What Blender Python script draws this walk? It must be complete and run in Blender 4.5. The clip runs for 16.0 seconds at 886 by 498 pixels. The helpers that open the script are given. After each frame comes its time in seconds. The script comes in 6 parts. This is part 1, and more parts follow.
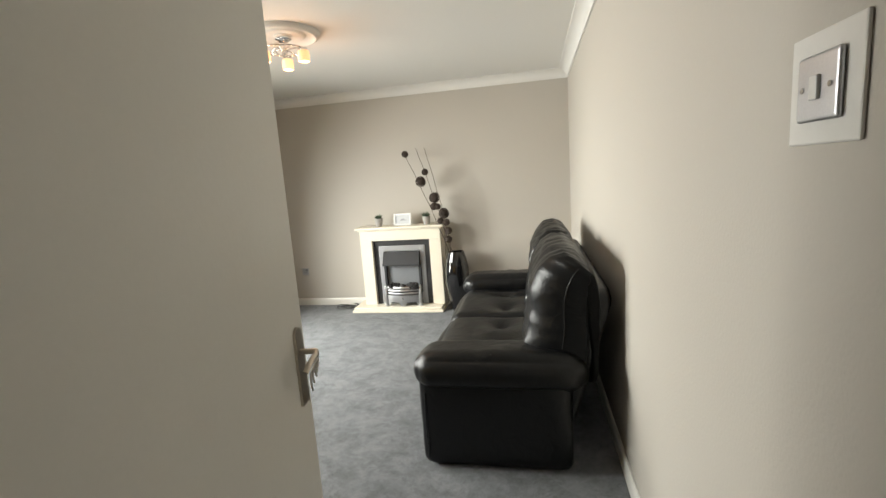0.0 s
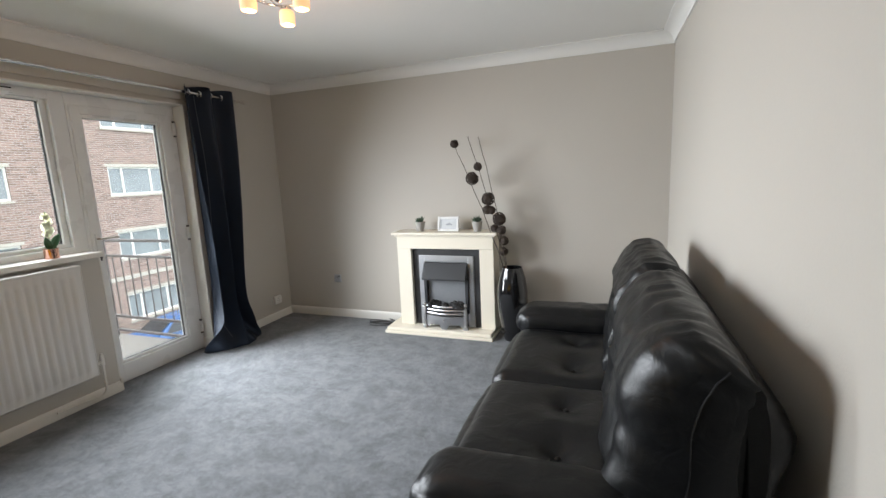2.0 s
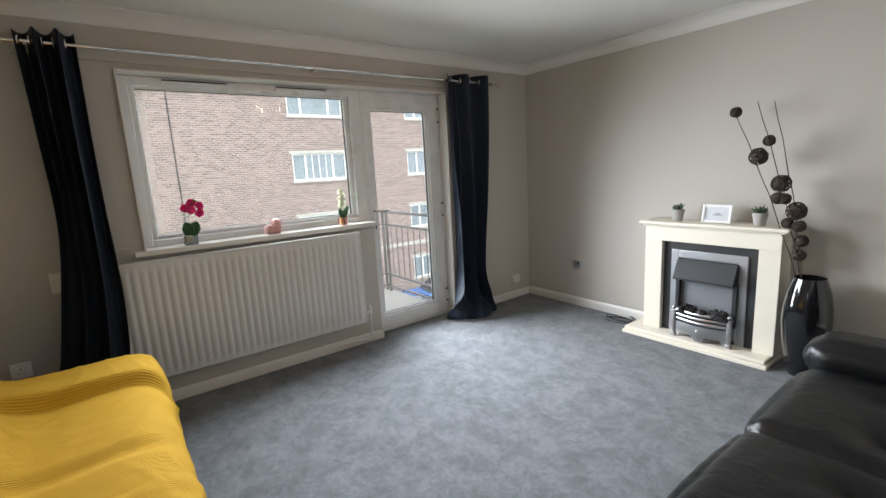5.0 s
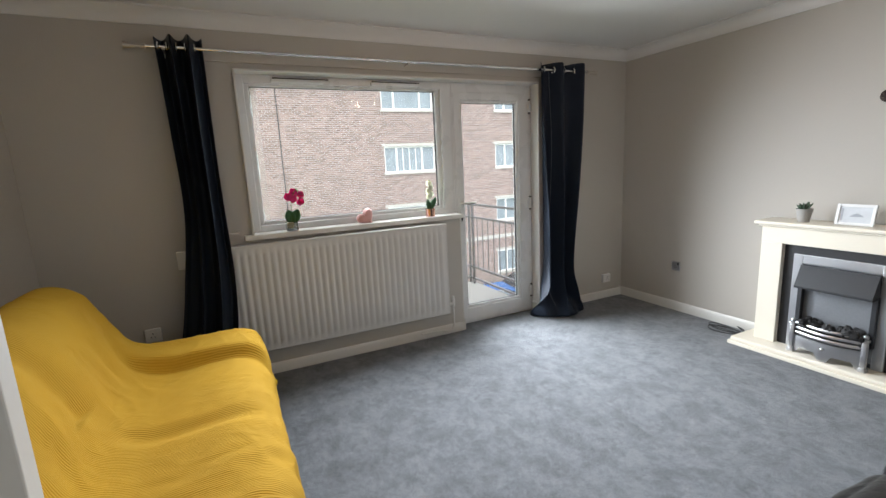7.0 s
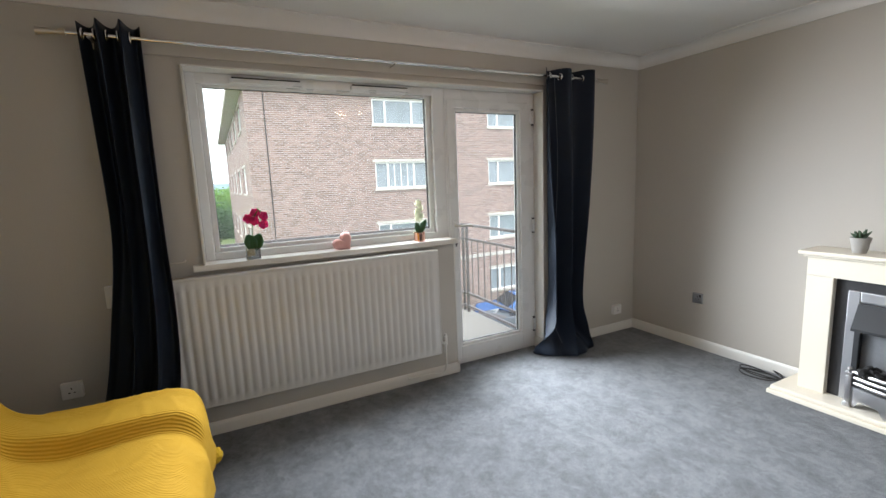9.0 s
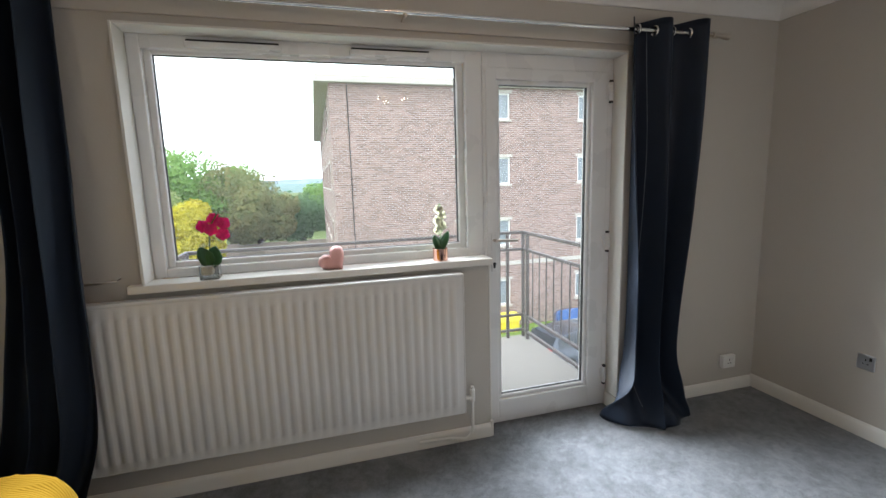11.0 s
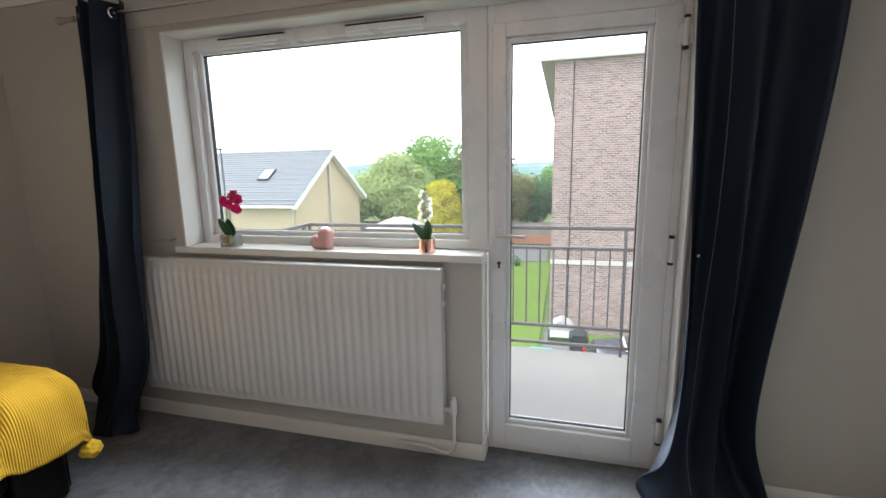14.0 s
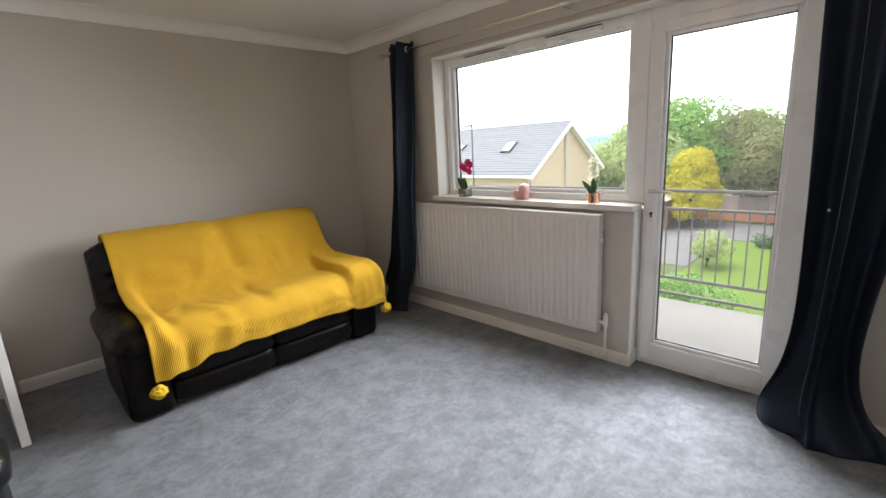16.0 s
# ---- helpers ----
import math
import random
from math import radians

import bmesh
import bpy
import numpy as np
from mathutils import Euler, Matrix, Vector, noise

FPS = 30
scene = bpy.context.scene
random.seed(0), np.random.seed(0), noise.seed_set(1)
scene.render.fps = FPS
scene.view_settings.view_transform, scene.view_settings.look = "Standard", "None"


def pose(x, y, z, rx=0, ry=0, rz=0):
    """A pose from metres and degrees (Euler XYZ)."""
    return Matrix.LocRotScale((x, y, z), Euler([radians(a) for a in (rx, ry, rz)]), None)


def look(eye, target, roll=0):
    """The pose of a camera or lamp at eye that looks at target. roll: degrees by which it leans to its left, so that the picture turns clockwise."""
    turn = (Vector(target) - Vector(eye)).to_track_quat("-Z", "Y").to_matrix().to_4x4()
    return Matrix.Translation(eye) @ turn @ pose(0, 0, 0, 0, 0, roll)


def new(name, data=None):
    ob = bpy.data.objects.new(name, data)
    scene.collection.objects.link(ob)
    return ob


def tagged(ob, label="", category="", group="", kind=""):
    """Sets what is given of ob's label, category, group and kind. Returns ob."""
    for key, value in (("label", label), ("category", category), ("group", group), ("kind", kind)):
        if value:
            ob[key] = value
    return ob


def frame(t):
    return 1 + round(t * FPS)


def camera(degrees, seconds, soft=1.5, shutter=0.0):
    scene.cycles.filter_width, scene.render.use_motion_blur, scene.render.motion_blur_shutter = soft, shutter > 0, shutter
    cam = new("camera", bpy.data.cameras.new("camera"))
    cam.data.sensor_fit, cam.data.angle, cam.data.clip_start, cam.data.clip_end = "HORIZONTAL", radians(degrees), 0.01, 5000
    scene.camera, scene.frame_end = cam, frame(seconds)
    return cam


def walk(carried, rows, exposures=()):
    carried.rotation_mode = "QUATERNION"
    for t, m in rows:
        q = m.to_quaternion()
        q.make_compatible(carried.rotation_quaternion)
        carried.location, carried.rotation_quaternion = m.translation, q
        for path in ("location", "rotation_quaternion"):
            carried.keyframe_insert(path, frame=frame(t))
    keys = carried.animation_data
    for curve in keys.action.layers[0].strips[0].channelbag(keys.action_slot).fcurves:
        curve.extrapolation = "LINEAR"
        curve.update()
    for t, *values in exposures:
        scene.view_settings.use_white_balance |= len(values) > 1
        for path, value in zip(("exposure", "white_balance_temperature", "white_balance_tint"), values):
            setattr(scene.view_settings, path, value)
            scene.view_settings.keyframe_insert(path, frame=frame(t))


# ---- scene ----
cam = camera(89.6, 16.0)
METRES, EYE, TILT, LEAN, TURN = 5.1, 1.45, 0.0, 0.0, 11.8
ROWS = [
    (0.0, 0.0, 0.0, 0.0, -0.63, -9.04, 3.98),
    (0.5, 0.0073, 0.0646, -0.0014, 2.78, -8.15, 3.31),
    (1.0, 0.0232, 0.1214, 0.0011, 5.73, -8.11, 2.37),
    (1.5, 0.024, 0.1575, 0.0019, 6.09, -8.73, 2.23),
    (2.0, 0.0247, 0.1883, 0.004, 8.26, -9.44, 2.55),
    (2.5, 0.0317, 0.2052, 0.003, 13.58, -10.21, 2.7),
    (3.0, 0.04, 0.2183, 0.0042, 20.41, -10.43, 2.7),
    (3.5, 0.0428, 0.2275, 0.0045, 26.57, -10.41, 2.78),
    (4.0, 0.044, 0.2313, 0.0039, 32.0, -10.33, 2.77),
    (4.5, 0.0423, 0.2345, 0.0031, 36.78, -10.28, 2.91),
    (5.0, 0.0407, 0.2367, 0.0023, 40.89, -10.26, 3.03),
    (7.5, 0.0319, 0.2403, 0.0011, 52.48, -10.63, 2.73),
    (8.0, 0.0135, 0.2503, 0.0001, 51.6, -10.22, 2.57),
    (8.5, -0.0204, 0.2734, 0.0032, 50.94, -9.43, 2.35),
    (9.0, -0.0445, 0.3035, 0.0033, 50.93, -8.63, 2.25),
    (9.5, -0.0707, 0.3441, 0.0035, 53.1, -8.17, 1.97),
    (12.0, -0.172, 0.5441, 0.0011, 67.56, -9.01, 1.26),
    (12.5, -0.176, 0.5907, -0.0001, 70.45, -8.88, 0.82),
    (13.0, -0.1713, 0.6319, 0.0012, 76.73, -8.81, 0.9),
    (13.5, -0.1603, 0.6824, 0.0024, 84.94, -8.84, 0.86),
    (14.0, -0.1416, 0.709, -0.0031, 93.25, -10.11, 1.13),
    (14.5, -0.1042, 0.7409, -0.003, 105.29, -12.38, 2.42),
    (15.0, -0.0669, 0.7756, -0.0025, 116.2, -12.32, 2.48),
    (15.5, -0.0229, 0.8052, -0.0016, 123.53, -12.46, 1.91),
    (16.0, 0.0187, 0.8202, -0.0035, 123.13, -12.62, 2.96),
]
EXPOSURES = [(0.0, 0.32, 7100, 8), (0.8, 0.02, 6600, 10), (1.6, 0.02, 6300, 11), (3.0, 0.06, 6300, 11), (5.0, 0.06, 6150, 11), (9.0, 0.15, 6150, 11), (12.0, 0.08, 6000, 11), (13.5, 0.08, 6000, 11), (15.0, 0.13, 6050, 14), (16.0, 0.22, 6350, 15)]
walk(cam, [(t, pose(0, 0, EYE, TILT, LEAN, TURN) @ pose(METRES * x, METRES * y, METRES * z, 90 + pitch, roll, yaw)) for t, x, y, z, yaw, pitch, roll in ROWS], EXPOSURES)

# ---- world and large lights ----
world = bpy.data.worlds.new("overcast_sky")
scene.world = world
world.use_nodes = True
wn = world.node_tree
sky = wn.nodes.new("ShaderNodeTexSky")
sky.sky_type, sky.sun_disc = "NISHITA", False
sky.sun_elevation, sky.sun_rotation = radians(48), radians(235)
sky.air_density, sky.dust_density, sky.ozone_density = 1.0, 6.0, 1.0
grey = wn.nodes.new("ShaderNodeMixRGB")
grey.inputs[0].default_value = 0.75
grey.inputs[2].default_value = (27.0, 27.6, 28.4, 1)
wn.links.new(sky.outputs[0], grey.inputs[1])
wn.links.new(grey.outputs[0], wn.nodes["Background"].inputs[0])
wn.nodes["Background"].inputs[1].default_value = 0.15


def lamp(name, kind, m, energy, color, **more):
    data = bpy.data.lights.new(name, kind)
    data.energy, data.color = energy, color
    for key, value in more.items():
        if key == "size":
            data.shape, data.size, data.size_y = "RECTANGLE", value[0], value[1]
        elif key == "spread":
            data.spread = value
        elif key == "angle":
            data.angle = value
        elif key == "radius":
            data.shadow_soft_size = value
    ob = new(name, data)
    ob.matrix_world = m
    return ob


lamp("sun", "SUN", look((0, 0, 30), (-11, 8, 0)), 3.0, (1, 0.97, 0.93), angle=radians(20))
# the sky's light in the two openings
for z in (1.82, 1.38):
    lamp("window_daylight", "AREA", look((-3.38, 2.195, z), (0, 2.70, z - 1.35)), 28, (0.93, 0.975, 1.0), size=(1.40, 0.44), spread=radians(125))
for z in (1.70, 1.10, 0.50):
    lamp("door_daylight", "AREA", look((-3.41, 3.43, z), (0, 3.80, z - 1.0)), 13, (0.93, 0.975, 1.0), size=(0.50, 0.55), spread=radians(120))

# ---- materials ----
def material(name, color, rough=0.6, metal=0.0, var=0.08, scale=6.0, fine=0.05, fine_scale=90.0, bump=0.0, bump_scale=200.0, coat=0.0, per_object=0.0, spec=0.5):
    """A painted or plain surface: two scales of colour variation, fine relief, uneven gloss."""
    m = bpy.data.materials.new(name)
    m.use_nodes = True
    nt = m.node_tree
    b = nt.nodes["Principled BSDF"]
    tc = nt.nodes.new("ShaderNodeTexCoord")
    broad = nt.nodes.new("ShaderNodeTexNoise")
    broad.inputs["Scale"].default_value, broad.inputs["Detail"].default_value = scale, 3
    small = nt.nodes.new("ShaderNodeTexNoise")
    small.inputs["Scale"].default_value, small.inputs["Detail"].default_value = fine_scale, 2
    for n in (broad, small):
        nt.links.new(tc.outputs["Object"], n.inputs["Vector"])
    add = nt.nodes.new("ShaderNodeMath")
    add.operation = "MULTIPLY_ADD"
    nt.links.new(small.outputs["Fac"], add.inputs[0])
    add.inputs[1].default_value = fine / max(var, 1e-3)
    nt.links.new(broad.outputs["Fac"], add.inputs[2])
    ramp = nt.nodes.new("ShaderNodeMapRange")
    mid = 0.5 + 0.5 * fine / max(var, 1e-3)
    ramp.inputs["From Min"].default_value, ramp.inputs["From Max"].default_value = mid - 0.5, mid + 0.5
    ramp.inputs["To Min"].default_value, ramp.inputs["To Max"].default_value = 1 - var, 1 + var
    ramp.clamp = False
    nt.links.new(add.outputs[0], ramp.inputs["Value"])
    vary = nt.nodes.new("ShaderNodeHueSaturation")
    vary.inputs["Color"].default_value = (*color, 1)
    nt.links.new(ramp.outputs[0], vary.inputs["Value"])
    if per_object:
        info = nt.nodes.new("ShaderNodeObjectInfo")
        each = nt.nodes.new("ShaderNodeMapRange")
        each.inputs["To Min"].default_value, each.inputs["To Max"].default_value = 1 - per_object, 1 + per_object
        nt.links.new(info.outputs["Random"], each.inputs["Value"])
        mul = nt.nodes.new("ShaderNodeMath")
        mul.operation = "MULTIPLY"
        nt.links.new(ramp.outputs[0], mul.inputs[0])
        nt.links.new(each.outputs[0], mul.inputs[1])
        nt.links.new(mul.outputs[0], vary.inputs["Value"])
    nt.links.new(vary.outputs[0], b.inputs["Base Color"])
    gloss = nt.nodes.new("ShaderNodeMapRange")
    gloss.inputs["To Min"].default_value, gloss.inputs["To Max"].default_value = max(rough - 0.07, 0.02), min(rough + 0.07, 1)
    nt.links.new(broad.outputs["Fac"], gloss.inputs["Value"])
    nt.links.new(gloss.outputs[0], b.inputs["Roughness"])
    b.inputs["Metallic"].default_value = metal
    b.inputs["Coat Weight"].default_value = coat
    b.inputs["Specular IOR Level"].default_value = spec
    if bump:
        relief = nt.nodes.new("ShaderNodeTexNoise")
        relief.inputs["Scale"].default_value, relief.inputs["Detail"].default_value = bump_scale, 3
        nt.links.new(tc.outputs["Object"], relief.inputs["Vector"])
        bn = nt.nodes.new("ShaderNodeBump")
        bn.inputs["Strength"].default_value, bn.inputs["Distance"].default_value = 1.0, bump
        nt.links.new(relief.outputs["Fac"], bn.inputs["Height"])
        nt.links.new(bn.outputs[0], b.inputs["Normal"])
    return m


WALL = material("wall_paint", (0.487, 0.455, 0.405), 0.62, var=0.03, scale=1.3, fine=0.015, bump=0.0006, bump_scale=120)
CEIL = material("ceiling_paint", (0.74, 0.73, 0.70), 0.8, var=0.03, scale=1.0, fine=0.02, bump=0.0005, bump_scale=90)
GLOSS = material("white_gloss_paint", (0.69, 0.67, 0.625), 0.35, var=0.04, scale=5, fine=0.02, bump=0.0003, bump_scale=60)
UPVC = material("white_upvc", (0.71, 0.71, 0.70), 0.28, var=0.02, scale=4, fine=0.01)
SEAL = material("black_seal", (0.02, 0.02, 0.022), 0.7)
CONCRETE = material("balcony_concrete", (0.25, 0.232, 0.21), 0.9, var=0.12, scale=3, fine=0.12, fine_scale=60, bump=0.002, bump_scale=70)
RAILING = material("grey_painted_steel", (0.105, 0.09, 0.088), 0.5, var=0.12, scale=9, fine=0.1, bump=0.0004, bump_scale=150)


def glass_material():
    m = bpy.data.materials.new("window_glass")
    m.use_nodes = True
    nt = m.node_tree
    nt.nodes.remove(nt.nodes["Principled BSDF"])
    out = nt.nodes["Material Output"]
    clear, shine, mix, fr = (nt.nodes.new("ShaderNode" + k) for k in ("BsdfTransparent", "BsdfGlossy", "MixShader", "LayerWeight"))
    clear.inputs["Color"].default_value = (0.95, 0.97, 0.96, 1)
    shine.inputs["Roughness"].default_value = 0.0
    fr.inputs["Blend"].default_value = 0.5
    power, scale = nt.nodes.new("ShaderNodeMath"), nt.nodes.new("ShaderNodeMath")
    power.operation, scale.operation = "POWER", "MULTIPLY_ADD"
    power.inputs[1].default_value = 5.0
    scale.inputs[1].default_value, scale.inputs[2].default_value = 0.6, 0.008
    nt.links.new(fr.outputs["Facing"], power.inputs[0])
    nt.links.new(power.outputs[0], scale.inputs[0])
    nt.links.new(scale.outputs[0], mix.inputs[0])
    nt.links.new(clear.outputs[0], mix.inputs[1])
    nt.links.new(shine.outputs[0], mix.inputs[2])
    # glare veil put into the pane: a faint milky layer lifts the darks outside
    veil, veil_mix = nt.nodes.new("ShaderNodeBsdfTranslucent"), nt.nodes.new("ShaderNodeMixShader")
    veil.inputs["Color"].default_value = (0.9, 0.93, 0.96, 1)
    veil_mix.inputs[0].default_value = 0.022
    nt.links.new(mix.outputs[0], veil_mix.inputs[1])
    nt.links.new(veil.outputs[0], veil_mix.inputs[2])
    nt.links.new(veil_mix.outputs[0], out.inputs[0])
    return m


GLASS = glass_material()


def carpet_material():
    """Grey cut pile: brushed light and dark patches over a fine tuft grain."""
    m = material("grey_carpet", (0.208, 0.218, 0.235), 0.95, var=0.08, scale=1.6, fine=0.48, fine_scale=190, bump=0.008, bump_scale=300, spec=0.15)
    nt = m.node_tree
    b = nt.nodes["Principled BSDF"]
    tc = nt.nodes.new("ShaderNodeTexCoord")
    n = nt.nodes.new("ShaderNodeTexNoise")
    n.inputs["Scale"].default_value, n.inputs["Detail"].default_value, n.inputs["Roughness"].default_value, n.inputs["Distortion"].default_value = 26.0, 9, 0.82, 0.1
    nt.links.new(tc.outputs["Object"], n.inputs["Vector"])
    r = nt.nodes.new("ShaderNodeMapRange")
    r.inputs["From Min"].default_value, r.inputs["From Max"].default_value = 0.38, 0.62
    r.inputs["To Min"].default_value, r.inputs["To Max"].default_value = 0.76, 1.12
    nt.links.new(n.outputs["Fac"], r.inputs["Value"])
    old = b.inputs["Base Color"].links[0].from_socket
    h = nt.nodes.new("ShaderNodeHueSaturation")
    nt.links.new(old, h.inputs["Color"])
    nt.links.new(r.outputs[0], h.inputs["Value"])
    nt.links.new(h.outputs[0], b.inputs["Base Color"])
    big = nt.nodes.new("ShaderNodeTexNoise")
    big.inputs["Scale"].default_value, big.inputs["Detail"].default_value, big.inputs["Roughness"].default_value, big.inputs["Distortion"].default_value = 6.0, 9, 0.80, 0.15
    nt.links.new(tc.outputs["Object"], big.inputs["Vector"])
    mark = nt.nodes.new("ShaderNodeMapRange")
    mark.inputs["From Min"].default_value, mark.inputs["From Max"].default_value = 0.40, 0.58
    mark.inputs["To Min"].default_value, mark.inputs["To Max"].default_value = 0.71, 1.10
    nt.links.new(big.outputs["Fac"], mark.inputs["Value"])
    brushed = nt.nodes.new("ShaderNodeHueSaturation")
    nt.links.new(h.outputs[0], brushed.inputs["Color"])
    nt.links.new(mark.outputs[0], brushed.inputs["Value"])
    nt.links.new(brushed.outputs[0], b.inputs["Base Color"])
    b.inputs["Sheen Weight"].default_value = 0.18
    b.inputs["Sheen Roughness"].default_value = 0.5
    return m


CARPET = carpet_material()
NICKEL = material("satin_nickel", (0.55, 0.50, 0.44), 0.34, metal=1.0, var=0.06, scale=12, fine=0.04)
STEEL = material("brushed_steel", (0.50, 0.51, 0.53), 0.38, metal=0.9, var=0.06, scale=12, fine=0.1, fine_scale=300, bump=0.0002, bump_scale=400)
BLACKMETAL = material("matt_black_metal", (0.022, 0.024, 0.027), 0.5, var=0.12, scale=12, fine=0.1, bump=0.0003, bump_scale=250)

# ---- building tools ----
def box(bm, lo, hi, bevel=0.0, segs=2, m=None):
    """Adds a box, with rounded edges where bevel is given."""
    made = bmesh.ops.create_cube(bm, size=1.0)["verts"]
    for v in made:
        v.co = Vector((lo[i] + (v.co[i] + 0.5) * (hi[i] - lo[i]) for i in range(3)))
    if m:
        bmesh.ops.transform(bm, matrix=m, verts=made)
    if bevel:
        edges = {e for v in made for e in v.link_edges}
        bmesh.ops.bevel(bm, geom=list(edges), offset=bevel, segments=segs, affect="EDGES", profile=0.5)


def rod(bm, a, b, r, n=10, r2=None, caps=True):
    a, b = Vector(a), Vector(b)
    m = Matrix.Translation((a + b) / 2) @ (b - a).to_track_quat("Z", "Y").to_matrix().to_4x4()
    bmesh.ops.create_cone(bm, cap_ends=caps, segments=n, radius1=r, radius2=r if r2 is None else r2, depth=(b - a).length, matrix=m)


def tube(bm, points, r, n=8):
    """A round tube along points."""
    points = [Vector(p) for p in points]
    rings = []
    side = None
    for i, p in enumerate(points):
        d = (points[min(i + 1, len(points) - 1)] - points[max(i - 1, 0)]).normalized()
        if side is None:
            side = d.orthogonal().normalized()
        side = (side - d * side.dot(d)).normalized()
        up = d.cross(side)
        rr = r[i] if isinstance(r, (list, tuple)) else r
        rings.append([bm.verts.new(p + rr * (math.cos(2 * math.pi * k / n) * side + math.sin(2 * math.pi * k / n) * up)) for k in range(n)])
    for a, b in zip(rings, rings[1:]):
        for k in range(n):
            bm.faces.new((a[k], a[(k + 1) % n], b[(k + 1) % n], b[k]))
    bm.faces.new(rings[0][::-1])
    bm.faces.new(rings[-1])


def lathe(bm, profile, n=32, at=(0, 0, 0)):
    """Turns a profile of (radius, height) round the z axis."""
    rings = []
    for r, z in profile:
        rings.append([bm.verts.new((at[0] + r * math.cos(2 * math.pi * k / n), at[1] + r * math.sin(2 * math.pi * k / n), at[2] + z)) for k in range(n)])
    for a, b in zip(rings, rings[1:]):
        for k in range(n):
            bm.faces.new((a[k], a[(k + 1) % n], b[(k + 1) % n], b[k]))
    bm.faces.new(rings[0][::-1])
    bm.faces.new(rings[-1])


def prism(bm, outline, axis, lo, hi):
    """Pushes an outline of two coordinates along an axis (0, 1 or 2) from lo to hi."""
    def put(p, h):
        c = list(p)
        c.insert(axis, h)
        return bm.verts.new(c)
    a, b = [put(p, lo) for p in outline], [put(p, hi) for p in outline]
    bm.faces.new(a)
    bm.faces.new(b[::-1])
    for k in range(len(a)):
        j = (k + 1) % len(a)
        bm.faces.new((a[k], b[k], b[j], a[j]))
    bmesh.ops.recalc_face_normals(bm, faces=bm.faces[:])


def sheet(bm, rows, closed=False):
    """A surface through rows of points."""
    grid = [[bm.verts.new(p) for p in r] for r in rows]
    for a, b in zip(grid, grid[1:]):
        n = len(a)
        for k in range(n if closed else n - 1):
            bm.faces.new((a[k], a[(k + 1) % n], b[(k + 1) % n], b[k]))
    return grid


def mesh_of(bm, name, mat, smooth=False):
    bmesh.ops.recalc_face_normals(bm, faces=bm.faces[:])
    me = bpy.data.meshes.new(name)
    bm.to_mesh(me)
    bm.free()
    me.materials.append(mat)
    if smooth:
        for p in me.polygons:
            p.use_smooth = True
        me.set_sharp_from_angle(angle=radians(smooth if smooth is not True else 45))
    return me


def part(name, bm, mat, parent=None, label="", smooth=False):
    """Links a bmesh as one mesh object under a thing or a part."""
    ob = new(name, mesh_of(bm, name, mat, smooth))
    if parent:
        ob.parent = parent
    return tagged(ob, label)


def thing(name, label, category, at=(0, 0, 0), group="", rz=0):
    ob = new(name)
    ob.empty_display_size = 0.1
    ob.matrix_basis = pose(*at, 0, 0, rz)
    return tagged(ob, label, category, group)


def structure(name, bm, mat, label="", category="", smooth=False):
    return tagged(part(name, bm, mat, None, label, smooth), "", category, "", "structure")


def soft_box(bm, lo, hi, r, puff=0.0, cuts=14, wrinkle=0.0, wscale=6.0, seed=0, dents=(), m=None, grain=(1, 1, 1)):
    """An upholstered block: rounded edges, bulging faces, fine wrinkles and pulled-in buttons (points with radius and depth)."""
    tmp = bmesh.new()
    bmesh.ops.create_cube(tmp, size=2.0)
    bmesh.ops.subdivide_edges(tmp, edges=tmp.edges[:], cuts=cuts, use_grid_fill=True)
    lo, hi = Vector(lo), Vector(hi)
    mid, half = (lo + hi) / 2, (hi - lo) / 2
    for v in tmp.verts:
        u = v.co.copy()
        p = Vector((u[i] * half[i] for i in range(3)))
        core = Vector((max(-half[i] + r, min(half[i] - r, p[i])) for i in range(3)))
        d = p - core
        if d.length > 1e-6:
            p = core + d.normalized() * r
        for i in range(3):
            j, k = (i + 1) % 3, (i + 2) % 3
            if abs(u[i]) > 0.98:
                p[i] += math.copysign(puff, u[i]) * (1 - u[j] ** 4) * (1 - u[k] ** 4)
        p += mid
        for c, rad, depth, way in dents:
            away = p - Vector(c)
            flat = (away - Vector(way) * away.dot(way)).length
            fold = max(0.0, 1 - flat / rad)
            if abs(away.dot(way)) < 0.12:
                p += Vector(way) * depth * (0.55 * fold ** 3 + 0.45 * fold ** 1.3)
        if wrinkle:
            q = Vector((p.x * grain[0], p.y * grain[1], p.z * grain[2])) * wscale + Vector((seed * 7.3, seed * 3.1, seed))
            a = noise.noise(q)
            w = (1 - abs(a) * 2) * wrinkle + noise.noise(q * 2.7) * wrinkle * 0.4
            p += (p - mid).normalized() * w
        v.co = p
    if m:
        bmesh.ops.transform(tmp, matrix=m, verts=tmp.verts[:])
    me = bpy.data.meshes.new("tmp")
    tmp.to_mesh(me)
    tmp.free()
    bm.from_mesh(me)
    bpy.data.meshes.remove(me)

# ---- the room ----
WX, FY, RX, LY = -3.44, 4.97, 0.39, 0.19      # inner faces: window wall, fire wall, sofa wall, door wall
TOP, COVE = 2.47, 0.09                        # ceiling height, drop of the coving
OUT = WX - 0.24
bm = bmesh.new()
box(bm, (OUT, -1.6, -0.12), (RX + 0.12, FY + 0.12, 0.0))
structure("floor", bm, CARPET, "grey cut-pile carpet with brushed patches", "floor")
bm = bmesh.new()
box(bm, (OUT, -1.6, TOP), (RX + 0.12, FY + 0.12, TOP + 0.2))
structure("ceiling", bm, CEIL, "plain white painted ceiling", "ceiling")
bm = bmesh.new()
box(bm, (OUT, FY, 0), (RX + 0.12, FY + 0.12, TOP))
